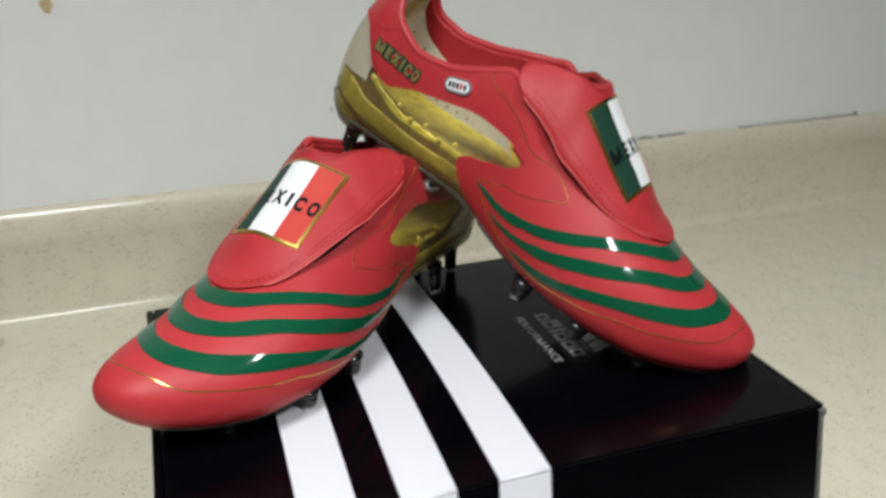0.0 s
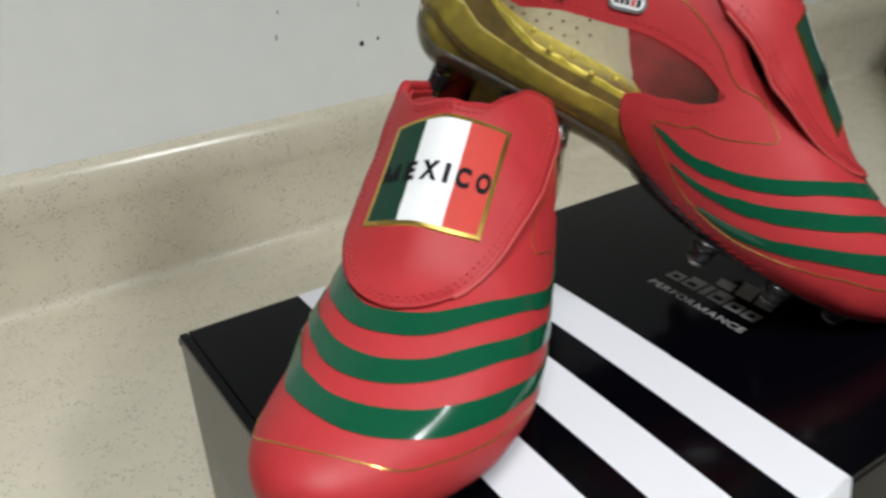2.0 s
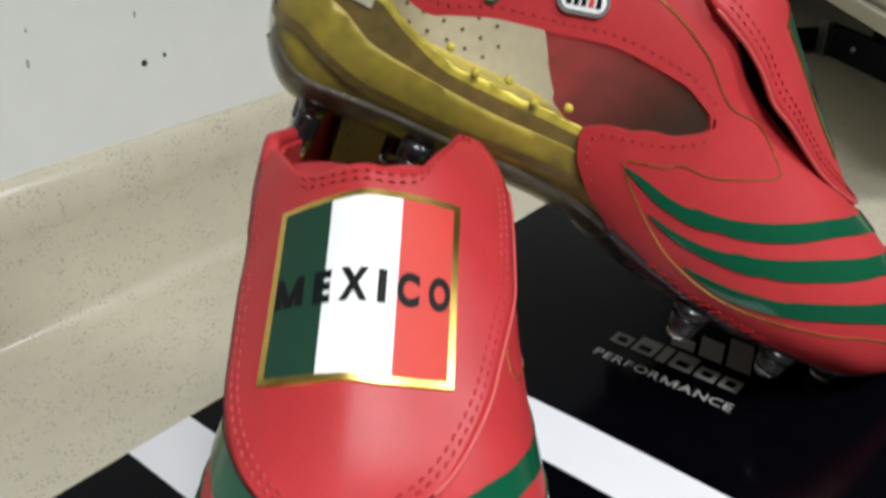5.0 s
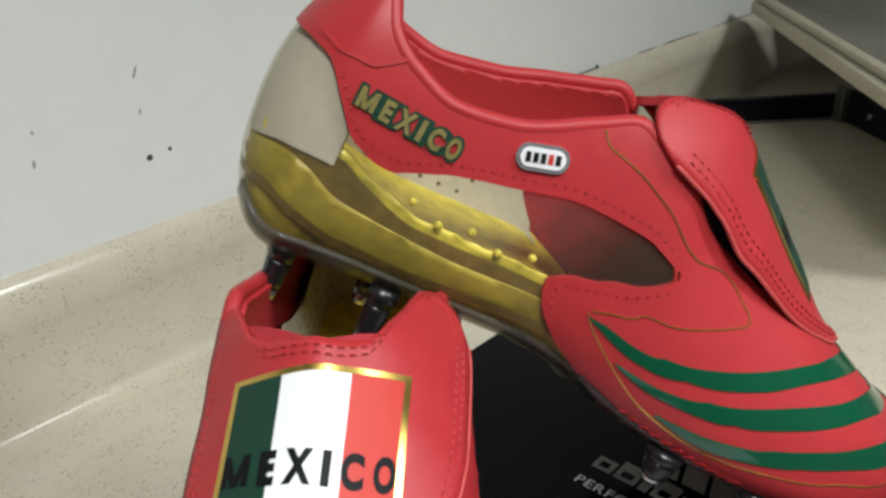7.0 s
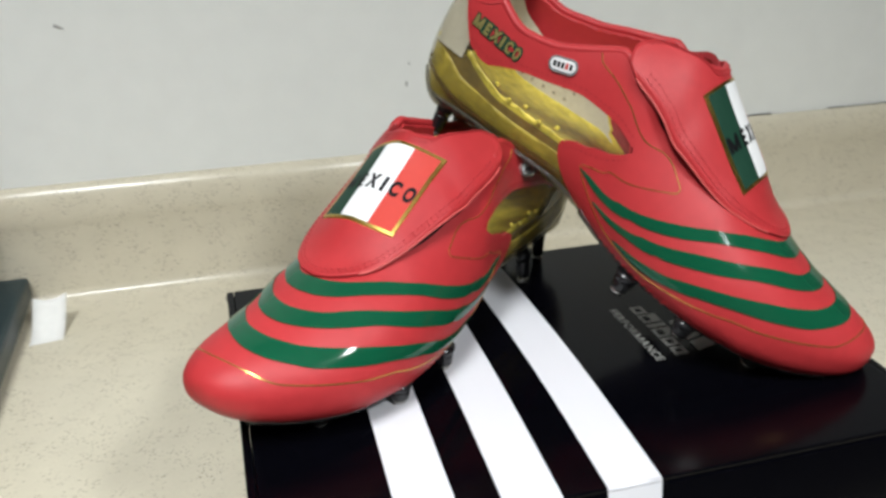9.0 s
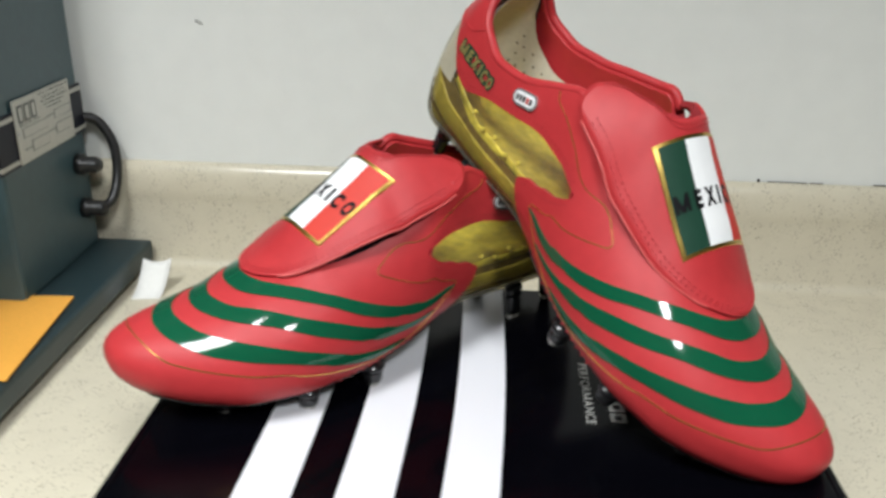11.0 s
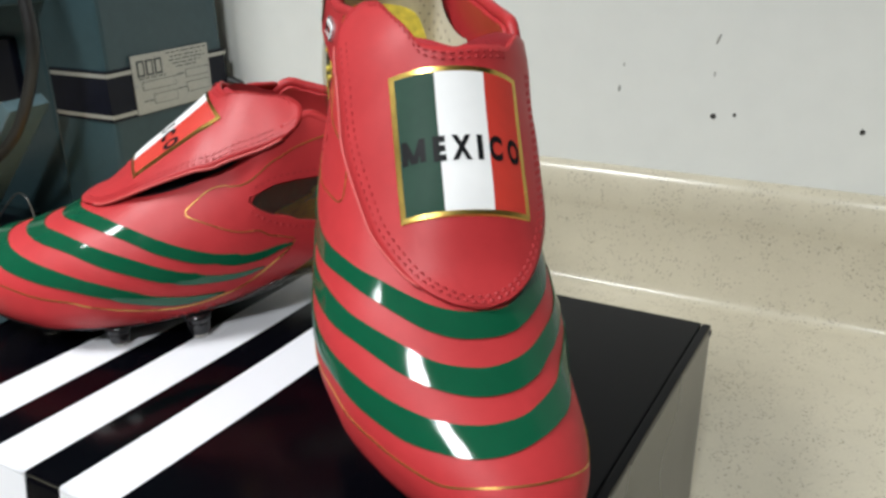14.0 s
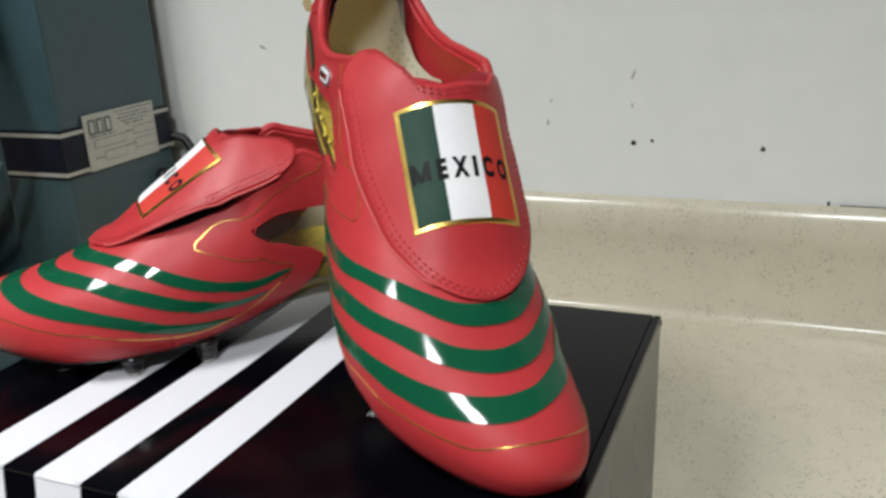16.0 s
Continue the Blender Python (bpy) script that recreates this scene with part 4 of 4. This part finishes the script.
    u_line = [(x, side_phi(x, z)) for x, z in ((0.095, 0.0495), (0.116, 0.0560), (0.1395, 0.0632), (0.1438, 0.0662), (0.1405, 0.0700), (0.128, 0.0773), (0.105, 0.0858), (0.080, 0.0968), (0.0735, 0.1015))]
    for s in (0, 1):
        run = [(q.x, q.y * 100) for q in smooth_path([(x, (180 - p if s else p) / 100, 0) for x, p in u_line], 10)]
        part("gold_line", ribbon(run, 0.0005, 0.0003, m), M_GOLD_THREAD, upper, "thin gold line beside the lacing", True)
    # stitching along the windows and the collar
    for s in (0, 1):
        for inset in (0.0034,):
            low = [(x, UPPER_EDGE(x) + inset) for x in np.linspace(-0.004, 0.113, 60)]
            lobe = [(0.114 - 0.030 * k / 29, LOBE_TOP(0.114 - 0.030 * k / 29) - inset) for k in range(30)]
            back = [(LOBE_BACK(z) + inset, z) for z in np.linspace(0.050, 0.020, 20)]
            for run in (low, lobe + back):
                part("stitching", stitches([(x, (180 - side_phi(x, z)) if s else side_phi(x, z)) for x, z in run], m, 0.0003), M_THREAD, upper, "")["kind"] = "stuff"
    # seam of the heel tab
    for s in (0, 1):
        run = [(q.x, q.y) for q in smooth_path([(x, 180 - side_phi(x, z) if s else side_phi(x, z), 0) for x, z in ((-0.014, 0.0915), (-0.006, 0.0895), (0.002, 0.0895), (0.008, 0.0925), (0.0115, 0.0950))], 8)]
        part("seam", ribbon(run, 0.0011, 0.0005, m), M_RED_EDGE, upper, "raised seam of the heel tab", True)
    # name and badge on the outer side
    tilt = math.atan2(-0.0027, 0.0357)

    def on_side(cx, cz, turn):
        def put(u, v, off=0.0010):
            if m < 0:
                u = -u
            x, z = cx + u * math.cos(turn) - v * math.sin(turn), cz + u * math.sin(turn) + v * math.cos(turn)
            q = last(x, side_phi(x, z), off)
            return Vector((q.x, m * q.y, q.z))
        return put
    put = on_side(0.0195, 0.0788, tilt)

    def sheet(put, half_u, half_v, off, corner=0.0, nu=14, nv=4):
        rows, low = [], []
        for i in range(nu + 1):
            u = -half_u + 2 * half_u * i / nu
            hv = half_v
            if corner:
                e = max(abs(u) - (half_u - half_v), 0)
                hv = max(math.sqrt(max(half_v**2 - e**2, 0)), 0.0002)
            rows.append([put(u, hv * (2 * j / nv - 1), off) for j in range(nv + 1)])
            low.append([put(u, hv * (2 * j / nv - 1), -0.0006) for j in range(nv + 1)])
        return thick_patch(rows, low)
    for (vs, fs), (ws, gs) in zip(letters("MEXICO", 0.0352, 0.0086, 0.10, PATCH_SLOTS), letters("MEXICO", 0.0334, 0.0068, 0.05, NAME_SLOTS)):
        rim = part("letter_border", flat_letter(vs, fs, lambda u, v: put(u, v, 0.0006)), M_FLAG_GREEN, upper, "dark green letter border")
        part("letter", flat_letter(ws, gs, lambda u, v: put(u, v, 0.0010)), M_KHAKI, rim, "khaki gold letter")
    put2 = on_side(0.0596, 0.0862, 0.26)
    badge = part("badge", sheet(put2, 0.0083, 0.0041, 0.0012, 0.004, 24), M_SILVER, upper, "silver pill-shaped badge", True)
    part("badge_field", sheet(put2, 0.0070, 0.0029, 0.0015, 0.003, 24), M_WHITE_PRINT, badge, "white field", True)
    for k in range(5):
        u0 = -0.0046 + 0.0023 * k
        bm = bmesh.new()
        bm.faces.new([bm.verts.new(put2(u0 + a, b, 0.0018)) for a, b in ((-0.0008, -0.0015), (0.0008, -0.0015), (0.0008, 0.0015), (-0.0008, 0.0015))])
        part("badge_bar", bm, M_FLAG_RED if k == 3 else M_INK, badge)
    # flap
    NA, NB = 44, 40
    grid = [[flap_point(flap_row(i / NA, -1 + 2 * j / NB), -1 + 2 * j / NB) for j in range(NB + 1)] for i in range(NA + 1)]
    bm = bmesh.new()
    g = [[bm.verts.new(q) for q in row] for row in grid]
    for i in range(NA):
        for j in range(NB):
            bm.faces.new((g[i][j], g[i + 1][j], g[i + 1][j + 1], g[i][j + 1]))
    bmesh.ops.remove_doubles(bm, verts=bm.verts[:], dist=3e-5)
    flap = add("flap", bm, M_RED, "red leather lacing flap with a loose outer edge", thick=0.0017)
    # paler tube along the cut edge: the highlight there is put into its colour
    rim = [flap_point(x, -1, -0.0006) for x in np.linspace(flap_top(-1) + 0.001, 0.190, 40)]
    part("flap_edge", tube([Vector((q.x, m * q.y, q.z)) for q in rim], 0.0007, 6, 1), M_EDGE_SHINE, flap, "cut edge of the leather with a painted highlight", True)
    for inset in (0.0020, 0.0037):
        run = []
        for k in range(90):
            a = -0.06 + 1.12 * k / 89
            th = math.pi * a
            # down the outer edge, round the tip and up the inner edge
            b = -math.cos(min(max(th, 0), math.pi))
            along = math.sin(min(max(th, 0), math.pi))
            x = 0.100 + (FLAP_END - inset - 0.100) * min(along * 1.0, 1) ** 0.55
            close = max(1 - max((x - 0.160) / (FLAP_END - inset - 0.160), 0) ** 2.2, 0) ** 0.5
            y = (FLAP_OUT(x) + inset if b < 0 else FLAP_IN(x) - inset) * close
            if x > flap_top(2 * (y - FLAP_OUT(x)) / (FLAP_IN(x) - FLAP_OUT(x)) - 1) + 0.004:
                run.append((x, y))
        part("stitching", stitches(run, m, 0.0005, flap_xy), M_THREAD, flap)["kind"] = "stuff"
        top = [(x, FLAP_OUT(x) + (FLAP_IN(x) - FLAP_OUT(x)) * (b + 1) / 2) for b, x in [(b, flap_top(b) + inset) for b in np.linspace(-0.70, 0.60, 40)]]
        part("stitching", stitches(top, m, 0.0007, flap_xy), M_THREAD, flap)["kind"] = "stuff"
    # tongue under the hem
    rows = []
    for i in range(11):
        row = []
        for j in range(25):
            c = j / 12 - 1
            x = 0.1175 + (0.0045 + 0.0015 * FLAP_LIFT[4]) * (1 - abs(c)) - 0.0165 * abs(c) ** 1.6 + 0.028 * i / 10
            puff = 0.0042 * math.sin(math.pi * min(i / 6, 1)) * abs(c) ** 2
            row.append(flap_xy(x, 0.0315 * c, -0.0046 + puff))
        rows.append(row)
    part("tongue", mirrored(thick_patch(rows, [[q - Vector((0, 0, 0.0036)) for q in r] for r in rows]), m), M_RED_LINING, boot, "padded dark red tongue", True)
    # flag on the flap
    FX0, FX1, FW = (0.1262, 0.1687, 0.0236) if m < 0 else (0.1256, 0.1702, 0.0236)

    def flag(u, v, off, arch=1.0 if m < 0 else 0.5):
        """u across as read, v from the top to the bottom of the flag."""
        bow = (1 - arch * (u / FW) ** 2) * (0.0060 - 0.0025 * v) - (0.0 if m < 0 else 0.002)
        x = FX0 + (FX1 - FX0) * v + bow - 0.0017 * FLAP_LIFT[4] * (u / FW) * (1 - v) ** 2 + (0.0 if m < 0 else 0.0014 * (1 + u / FW))
        q = flap_xy(x, m * u - 0.0008, off)
        return Vector((q.x, m * q.y, q.z))

    def panel(u0, u1, v0, v1, off, nu=6, nv=10):
        rows = [[flag(u0 + (u1 - u0) * i / nu, v0 + (v1 - v0) * j / nv, off) for j in range(nv + 1)] for i in range(nu + 1)]
        low = [[q - Vector((0, 0, 0.0012)) for q in r] for r in rows]
        return thick_patch(rows, low)
    for name, u0, u1, v0, v1 in (("border_strip", -FW, FW, 0.0, 0.032), ("border_strip", -FW, FW, 0.968, 1.0), ("border_strip", -FW, -FW + 0.0016, 0.032, 0.968), ("border_strip", FW - 0.0016, FW, 0.032, 0.968)):
        part(name, panel(u0, u1, v0, v1, 0.0008, 16 if u1 - u0 > 0.01 else 2, 2 if v1 - v0 < 0.1 else 12), M_GOLD, flap, "gold foil border", True)
    e = FW - 0.0016
    for name, u0, u1, mat, text in (("flag_panel", -e, -e * 0.41, M_FLAG_GREEN, "dark green flag panel"), ("flag_panel", -e * 0.41, e * 0.41, M_WHITE_PRINT, "white flag panel"), ("flag_panel", e * 0.41, e, M_FLAG_RED, "bright red flag panel")):
        part(name, panel(u0, u1, 0.032, 0.968, 0.0007, 6, 16), mat, flap, text, True)
    for vs, fs in letters("MEXICO", 0.0438 if m < 0 else 0.0430, 0.0078, 0.055, NAME_SLOTS):
        part("letter", flat_letter([(u, (0.520 if m < 0 else 0.550) - v / (FX1 - FX0)) for u, v in vs], fs, lambda u, v: flag(u, v, 0.00095, 0.9 if m < 0 else 0.5)), M_INK, flap, "black printed letter")
    return boot


YAW_A = radians(217)
ROT_A = Matrix.Rotation(YAW_A, 4, "Z")
make_boot(-1, Matrix.Translation((0.215, 0.215, 0.120)) @ ROT_A @ Matrix.Translation((0, -0.021, 0)), (0.0, 0.0, 0.0, 1.6, 1.0), "red leather football boot standing flat on the shoe box")
ROT_B = Matrix(((0.631, 0.680, 0.375, 0), (-0.641, 0.728, -0.243, 0), (-0.438, -0.087, 0.895, 0), (0, 0, 0, 1))).to_quaternion().to_matrix().to_4x4()
make_boot(1, Matrix.Translation((0.1196, 0.2102, 0.2178)) @ ROT_B @ Matrix.Translation((0, 0.021, 0)), (0.0010, 0.075, 0.0060, 2.2, 0.0), "red leather football boot leaning nose down against the other boot")

# ---- heat press at the left of the worktop ----
def press():
    ob = thing("heat_press", pose(0, 0, 0), "blue-grey enamelled bench heat press standing on the worktop", "heat press")
    # base plate in a darker enamel copy, its shade put into the colour
    part("base_plate", block((-0.62, 0.112, 0.013), (-0.172, 0.503, 0.034), 0.004), M_TEAL_SHADED, ob, "enamelled base plate with its shade put into the colour")
    for fx, fy in ((-0.20, 0.14), (-0.20, 0.47), (-0.58, 0.14), (-0.58, 0.47)):
        part("rubber_foot", lathe([(0.014, COUNTER_Z), (0.016, 0.010), (0.016, 0.0145)], 16, pose(fx, fy, 0)), M_RUBBER, ob, "", True)
    col = part("column", block((-0.303, 0.350, 0.034), (-0.222, 0.494, 0.62), 0.004), M_TEAL, ob, "upright box column")
    # black band with white borders round the column
    part("band", block((-0.2960, 0.3485, 0.1475), (-0.2205, 0.4955, 0.1925)), M_DARK, col, "black band")
    for z in (0.1500, 0.1865):
        part("band_line", block((-0.2950, 0.3480, z), (-0.2200, 0.4960, z + 0.0035)), M_PLATE, col, "pale grey line")
    plate = part("nameplate", block((-0.2202, 0.376, 0.1485), (-0.2188, 0.471, 0.2015), 0.0004), M_PLATE, col, "aluminium nameplate with unreadable print")
    for k in range(3):
        y = 0.381 + 0.0105 * k
        part("print_block", block((-0.2189, y, 0.182), (-0.2185, y + 0.0085, 0.1965)), M_CABINET, plate, "dark block of the maker's mark")
        part("print_block", block((-0.2186, y + 0.0018, 0.1838), (-0.2183, y + 0.0067, 0.1947)), M_PLATE, plate)
    for y0, z0, y1, z1 in ((0.3850, 0.1690, 0.4255, 0.1772), (0.3965, 0.1552, 0.4255, 0.1645), (0.4385, 0.1728, 0.4685, 0.1805), (0.4385, 0.1590, 0.4685, 0.1685)):
        part("print_field", block((-0.2189, y0, z0), (-0.2186, y1, z1)), M_CABINET, plate, "ruled box for figures")
        part("print_blank", block((-0.2187, y0 + 0.0005, z0 + 0.0005), (-0.2184, y1 - 0.0005, z1 - 0.0005)), M_PLATE, plate)
    r = random.Random(8)
    for y0, y1, z in ((0.417, 0.469, 0.1983), (0.422, 0.462, 0.1945), (0.420, 0.466, 0.1912), (0.424, 0.460, 0.1878), (0.428, 0.456, 0.1846), (0.382, 0.414, 0.1796), (0.384, 0.395, 0.1590), (0.427, 0.437, 0.1770), (0.427, 0.437, 0.1640)):
        while y0 < y1 - 0.002:
            w = min(r.uniform(0.003, 0.010), y1 - y0)
            part("print_bar", block((-0.2189, y0, z), (-0.2186, y0 + w, z + 0.0010)), M_CABINET, plate)
            y0 += w + r.uniform(0.0012, 0.0025)
    for y in (0.379, 0.468):
        part("screw", lathe([(0.0016, 0), (0.0013, 0.0008)], 10, pose(-0.2188, y, 0.1745, 0, 90, 0)), M_STEEL, plate)
    # cable glands and the loop of cable between them
    for z in (0.120, 0.077):
        part("cable_gland", lathe([(0.010, 0), (0.010, 0.006), (0.0075, 0.008), (0.0075, 0.018), (0.005, 0.022)], 16, pose(-0.222, 0.473, z, 0, 90, 0)), M_RUBBER, col, "black cable gland", True)
    part("cable", tube([(-0.2235, 0.4975, 0.160), (-0.211, 0.503, 0.154), (-0.199, 0.503, 0.132), (-0.196, 0.496, 0.104), (-0.198, 0.483, 0.083), (-0.206, 0.473, 0.077)], 0.0046), M_RUBBER, col, "black cable loop", True)
    # rear housing, arm and the long hanging cable
    body = part("housing", block((-0.56, 0.36, 0.034), (-0.312, 0.485, 0.62), 0.008), M_TEAL, ob, "enamelled rear housing")
    part("dark_panel", block((-0.50, 0.352, 0.125), (-0.352, 0.3605, 0.215), 0.002), M_DARK, body, "black control panel")
    part("panel_line", block((-0.50, 0.3512, 0.150), (-0.352, 0.3525, 0.153)), M_STEEL, body)
    part("bracket", block((-0.40, 0.30, 0.250), (-0.285, 0.352, 0.290), 0.004), M_TEAL, ob, "bracket under the head")
    part("head", block((-0.60, 0.10, 0.330), (-0.26, 0.42, 0.40), 0.01), M_TEAL, ob, "pressing head above")
    a, b = Vector((-0.268, 0.300, 0.172)), Vector((-0.390, 0.290, 0.036))
    d = (b - a)
    part("arm", block((-0.021, -0.006, 0.0), (0.021, 0.006, d.length), 0.0015, 2, Matrix.Translation(a) @ d.to_track_quat("Z", "Y").to_matrix().to_4x4()), M_TEAL_LIGHT, ob, "slanting flat arm")
    part("power_cable", tube([(-0.232, 0.285, 0.33), (-0.217, 0.282, 0.262), (-0.219, 0.28, 0.213), (-0.262, 0.278, 0.147), (-0.345, 0.276, 0.098), (-0.44, 0.275, 0.070), (-0.52, 0.28, 0.040)], 0.0050, 12), M_RUBBER, ob, "thick black power cable", True)
    part("thin_wire", tube([(-0.352, 0.30, 0.050), (-0.318, 0.302, 0.080), (-0.302, 0.303, 0.081), (-0.296, 0.304, 0.060)], 0.0009, 8), M_STEEL, ob, "thin grey wire", True)
    part("lower_plate", block((-0.58, 0.13, 0.034), (-0.315, 0.34, 0.040), 0.003), M_DARK, ob, "black lower plate")
    return ob


press()


def things_on_base():
    ob = thing("orange_card", pose(-0.190, 0.366, 0.0342, 0, 0, 4), "orange card sheet lying on the press base", "card")
    part("sheet", block((-0.115, -0.135, 0.0), (0.0, 0.0, 0.0016), 0.0004), M_ORANGE, ob)
    part("sheet", block((-0.111, -0.139, 0.0016), (0.003, -0.003, 0.0030), 0.0004, 2, pose(0, 0, 0, 0, 0, 2)), M_ORANGE, ob)
    clip = thing("clipboard", pose(-0.212, 0.130, 0.0405, 0, 0, 16), "brown pressboard clipboard with papers and a worn edge", "clipboard")
    part("board", block((-0.19, 0.0, 0.0), (0.0, 0.128, 0.0040), 0.0012), M_TAN, clip)
    part("paper", block((-0.185, 0.004, -0.0030), (0.003, 0.124, -0.0004), 0.0004), M_PAPER, clip, "white papers under the board")
    part("backing", block((-0.188, 0.000, -0.0062), (0.002, 0.126, -0.0032), 0.0006), M_RED_LINING, clip, "dark red backing sheet")
    part("clip", lathe([(0.006, 0), (0.005, 0.004), (0.002, 0.006)], 14, pose(-0.02, 0.112, 0.0040)), M_STEEL, clip, "", True)
    roll = thing("plastic_tube", pose(0, 0, 0), "white crumpled plastic tube lying on the clipboard", "tube")
    axis = smooth_path([(-0.330, 0.115, 0.0500), (-0.300, 0.165, 0.0500), (-0.284, 0.215, 0.0492), (-0.279, 0.262, 0.0485), (-0.283, 0.300, 0.0480)], 9)
    bm, rings, r = bmesh.new(), [], random.Random(5)
    for i, q in enumerate(axis):
        ahead = (axis[min(i + 1, len(axis) - 1)] - axis[max(i - 1, 0)]).normalized()
        side = ahead.cross(Vector((0, 0, 1))).normalized()
        wide, high = 0.0078 + r.uniform(-0.0012, 0.0010), 0.0036 + r.uniform(-0.0008, 0.0008)
        rings.append([bm.verts.new(q + side * (wide * math.cos(a) + r.uniform(-0.0004, 0.0004)) + Vector((0, 0, high * math.sin(a) * (1 - 0.35 * math.cos(a + 0.7 * i) ** 4)))) for a in [math.tau * k / 14 for k in range(14)]])
    for a, b in zip(rings, rings[1:]):
        for k in range(14):
            bm.faces.new((a[k], a[(k + 1) % 14], b[(k + 1) % 14], b[k]))
    for ring in (rings[0][::-1], rings[-1]):
        bm.faces.new(ring)
    part("sleeve", bm, M_SLEEVE, roll)
    # folded paper tag beside the base
    tag = thing("paper_tag", pose(-0.158, 0.424, COUNTER_Z), "small folded white paper tag on the worktop", "paper")
    bm = bmesh.new()
    n = 10
    rows = []
    for i in range(n + 1):
        a = i / n
        rows.append([bm.verts.new((-0.008 + 0.026 * c + 0.004 * a, 0.030 * a + 0.004 * c, 0.0006 + 0.0285 * a ** 1.7 - 0.004 * math.sin(math.pi * c) * a)) for c in (0, 0.33, 0.66, 1)])
    for a, b in zip(rows, rows[1:]):
        for k in range(3):
            bm.faces.new((a[k], a[k + 1], b[k + 1], b[k]))
    part("folded_sheet", bm, M_PAPER, tag, "", True, 0.0006)


things_on_base()


# ---- frame and boards at the far right ----
def far_right():
    d = Vector((0.77, -0.64, 0)).normalized()
    yaw = math.degrees(math.atan2(d.y, d.x))
    tray = thing("steel_frame", pose(1.040, 0.474, COUNTER_Z, 0, 0, yaw), "black steel frame lying on the worktop by the wall", "frame")
    part("rail", block((0.0, -0.012, 0.0), (0.20, 0.004, 0.032), 0.002), M_DARK, tray, "black rail")
    part("edge_strip", block((0.0, -0.0150, 0.0), (0.20, -0.0120, 0.003)), M_STEEL, tray)
    part("rail", block((0.186, -0.30, 0.0), (0.202, -0.012, 0.040), 0.002), M_DARK, tray, "black rail")
    part("corner_bracket", block((0.176, -0.030, 0.0), (0.186, -0.0122, 0.046), 0.001), M_STEEL, tray, "worn steel bracket")
    part("bolt", lathe([(0.004, 0), (0.004, 0.003), (0.002, 0.004)], 12, pose(0.186, -0.08, 0.022, 0, -90, 0)), M_STEEL, tray)
    part("end_block", lathe([(0.012, 0.0), (0.014, 0.005), (0.014, 0.026), (0.012, 0.031)], 18, pose(0.004, -0.004, 0.0)), M_DARK, tray, "", True)
    part("post", block((0.215, -0.10, 0.0), (0.245, -0.07, 0.112), 0.002), M_DARK, tray, "black post")
    part("post", block((0.215, -0.44, 0.0), (0.245, -0.41, 0.112), 0.002), M_DARK, tray, "black post")
    part("rail", block((0.186, -0.46, 0.0), (0.26, -0.30, 0.010), 0.002), M_DARK, tray, "black rail")
    for k, (shift, z, h, text) in enumerate(((0.045, 0.118, 0.013, "pale board in a stack by the wall"), (0.0, 0.1315, 0.016, "pale canvas-covered board lying on another"), (0.004, 0.1480, 0.009, "thin pale board with a dark grey top"))):
        brd = thing("canvas_board", pose(1.165 + 0.6 * shift, 0.485 - 0.8 * shift, z, 0, 0, 217 + 0.8 * k), text, "board", "stack of boards")
        part("core", block((0.0, 0.0, 0.0), (0.62, 0.42, h), 0.004), M_BOARD, brd)
        part("cover", block((0.02, 0.012, h), (0.60, 0.40, h + 0.0006)), M_BOARD_TOP, brd, "dark grey cover")
    # added cabinet shape, standing in for the dark area above the boards
    cab = thing("dark_stand_in", pose(0, 0, 0), "dark grey-green cabinet shape added to fill the dark upper right", "cabinet")
    part("body", block((1.26, 0.12, 0.175), (2.3, 0.5190, 1.0), 0.004), M_CABINET, cab)
    part("door", block((1.29, 0.106, 0.19), (2.27, 0.1205, 0.98), 0.003), M_CABINET, cab)
    part("door_handle", tube([(1.36, 0.106, 0.30), (1.36, 0.085, 0.31), (1.36, 0.085, 0.41), (1.36, 0.106, 0.42)], 0.005), M_STEEL, cab, "", True)


far_right()
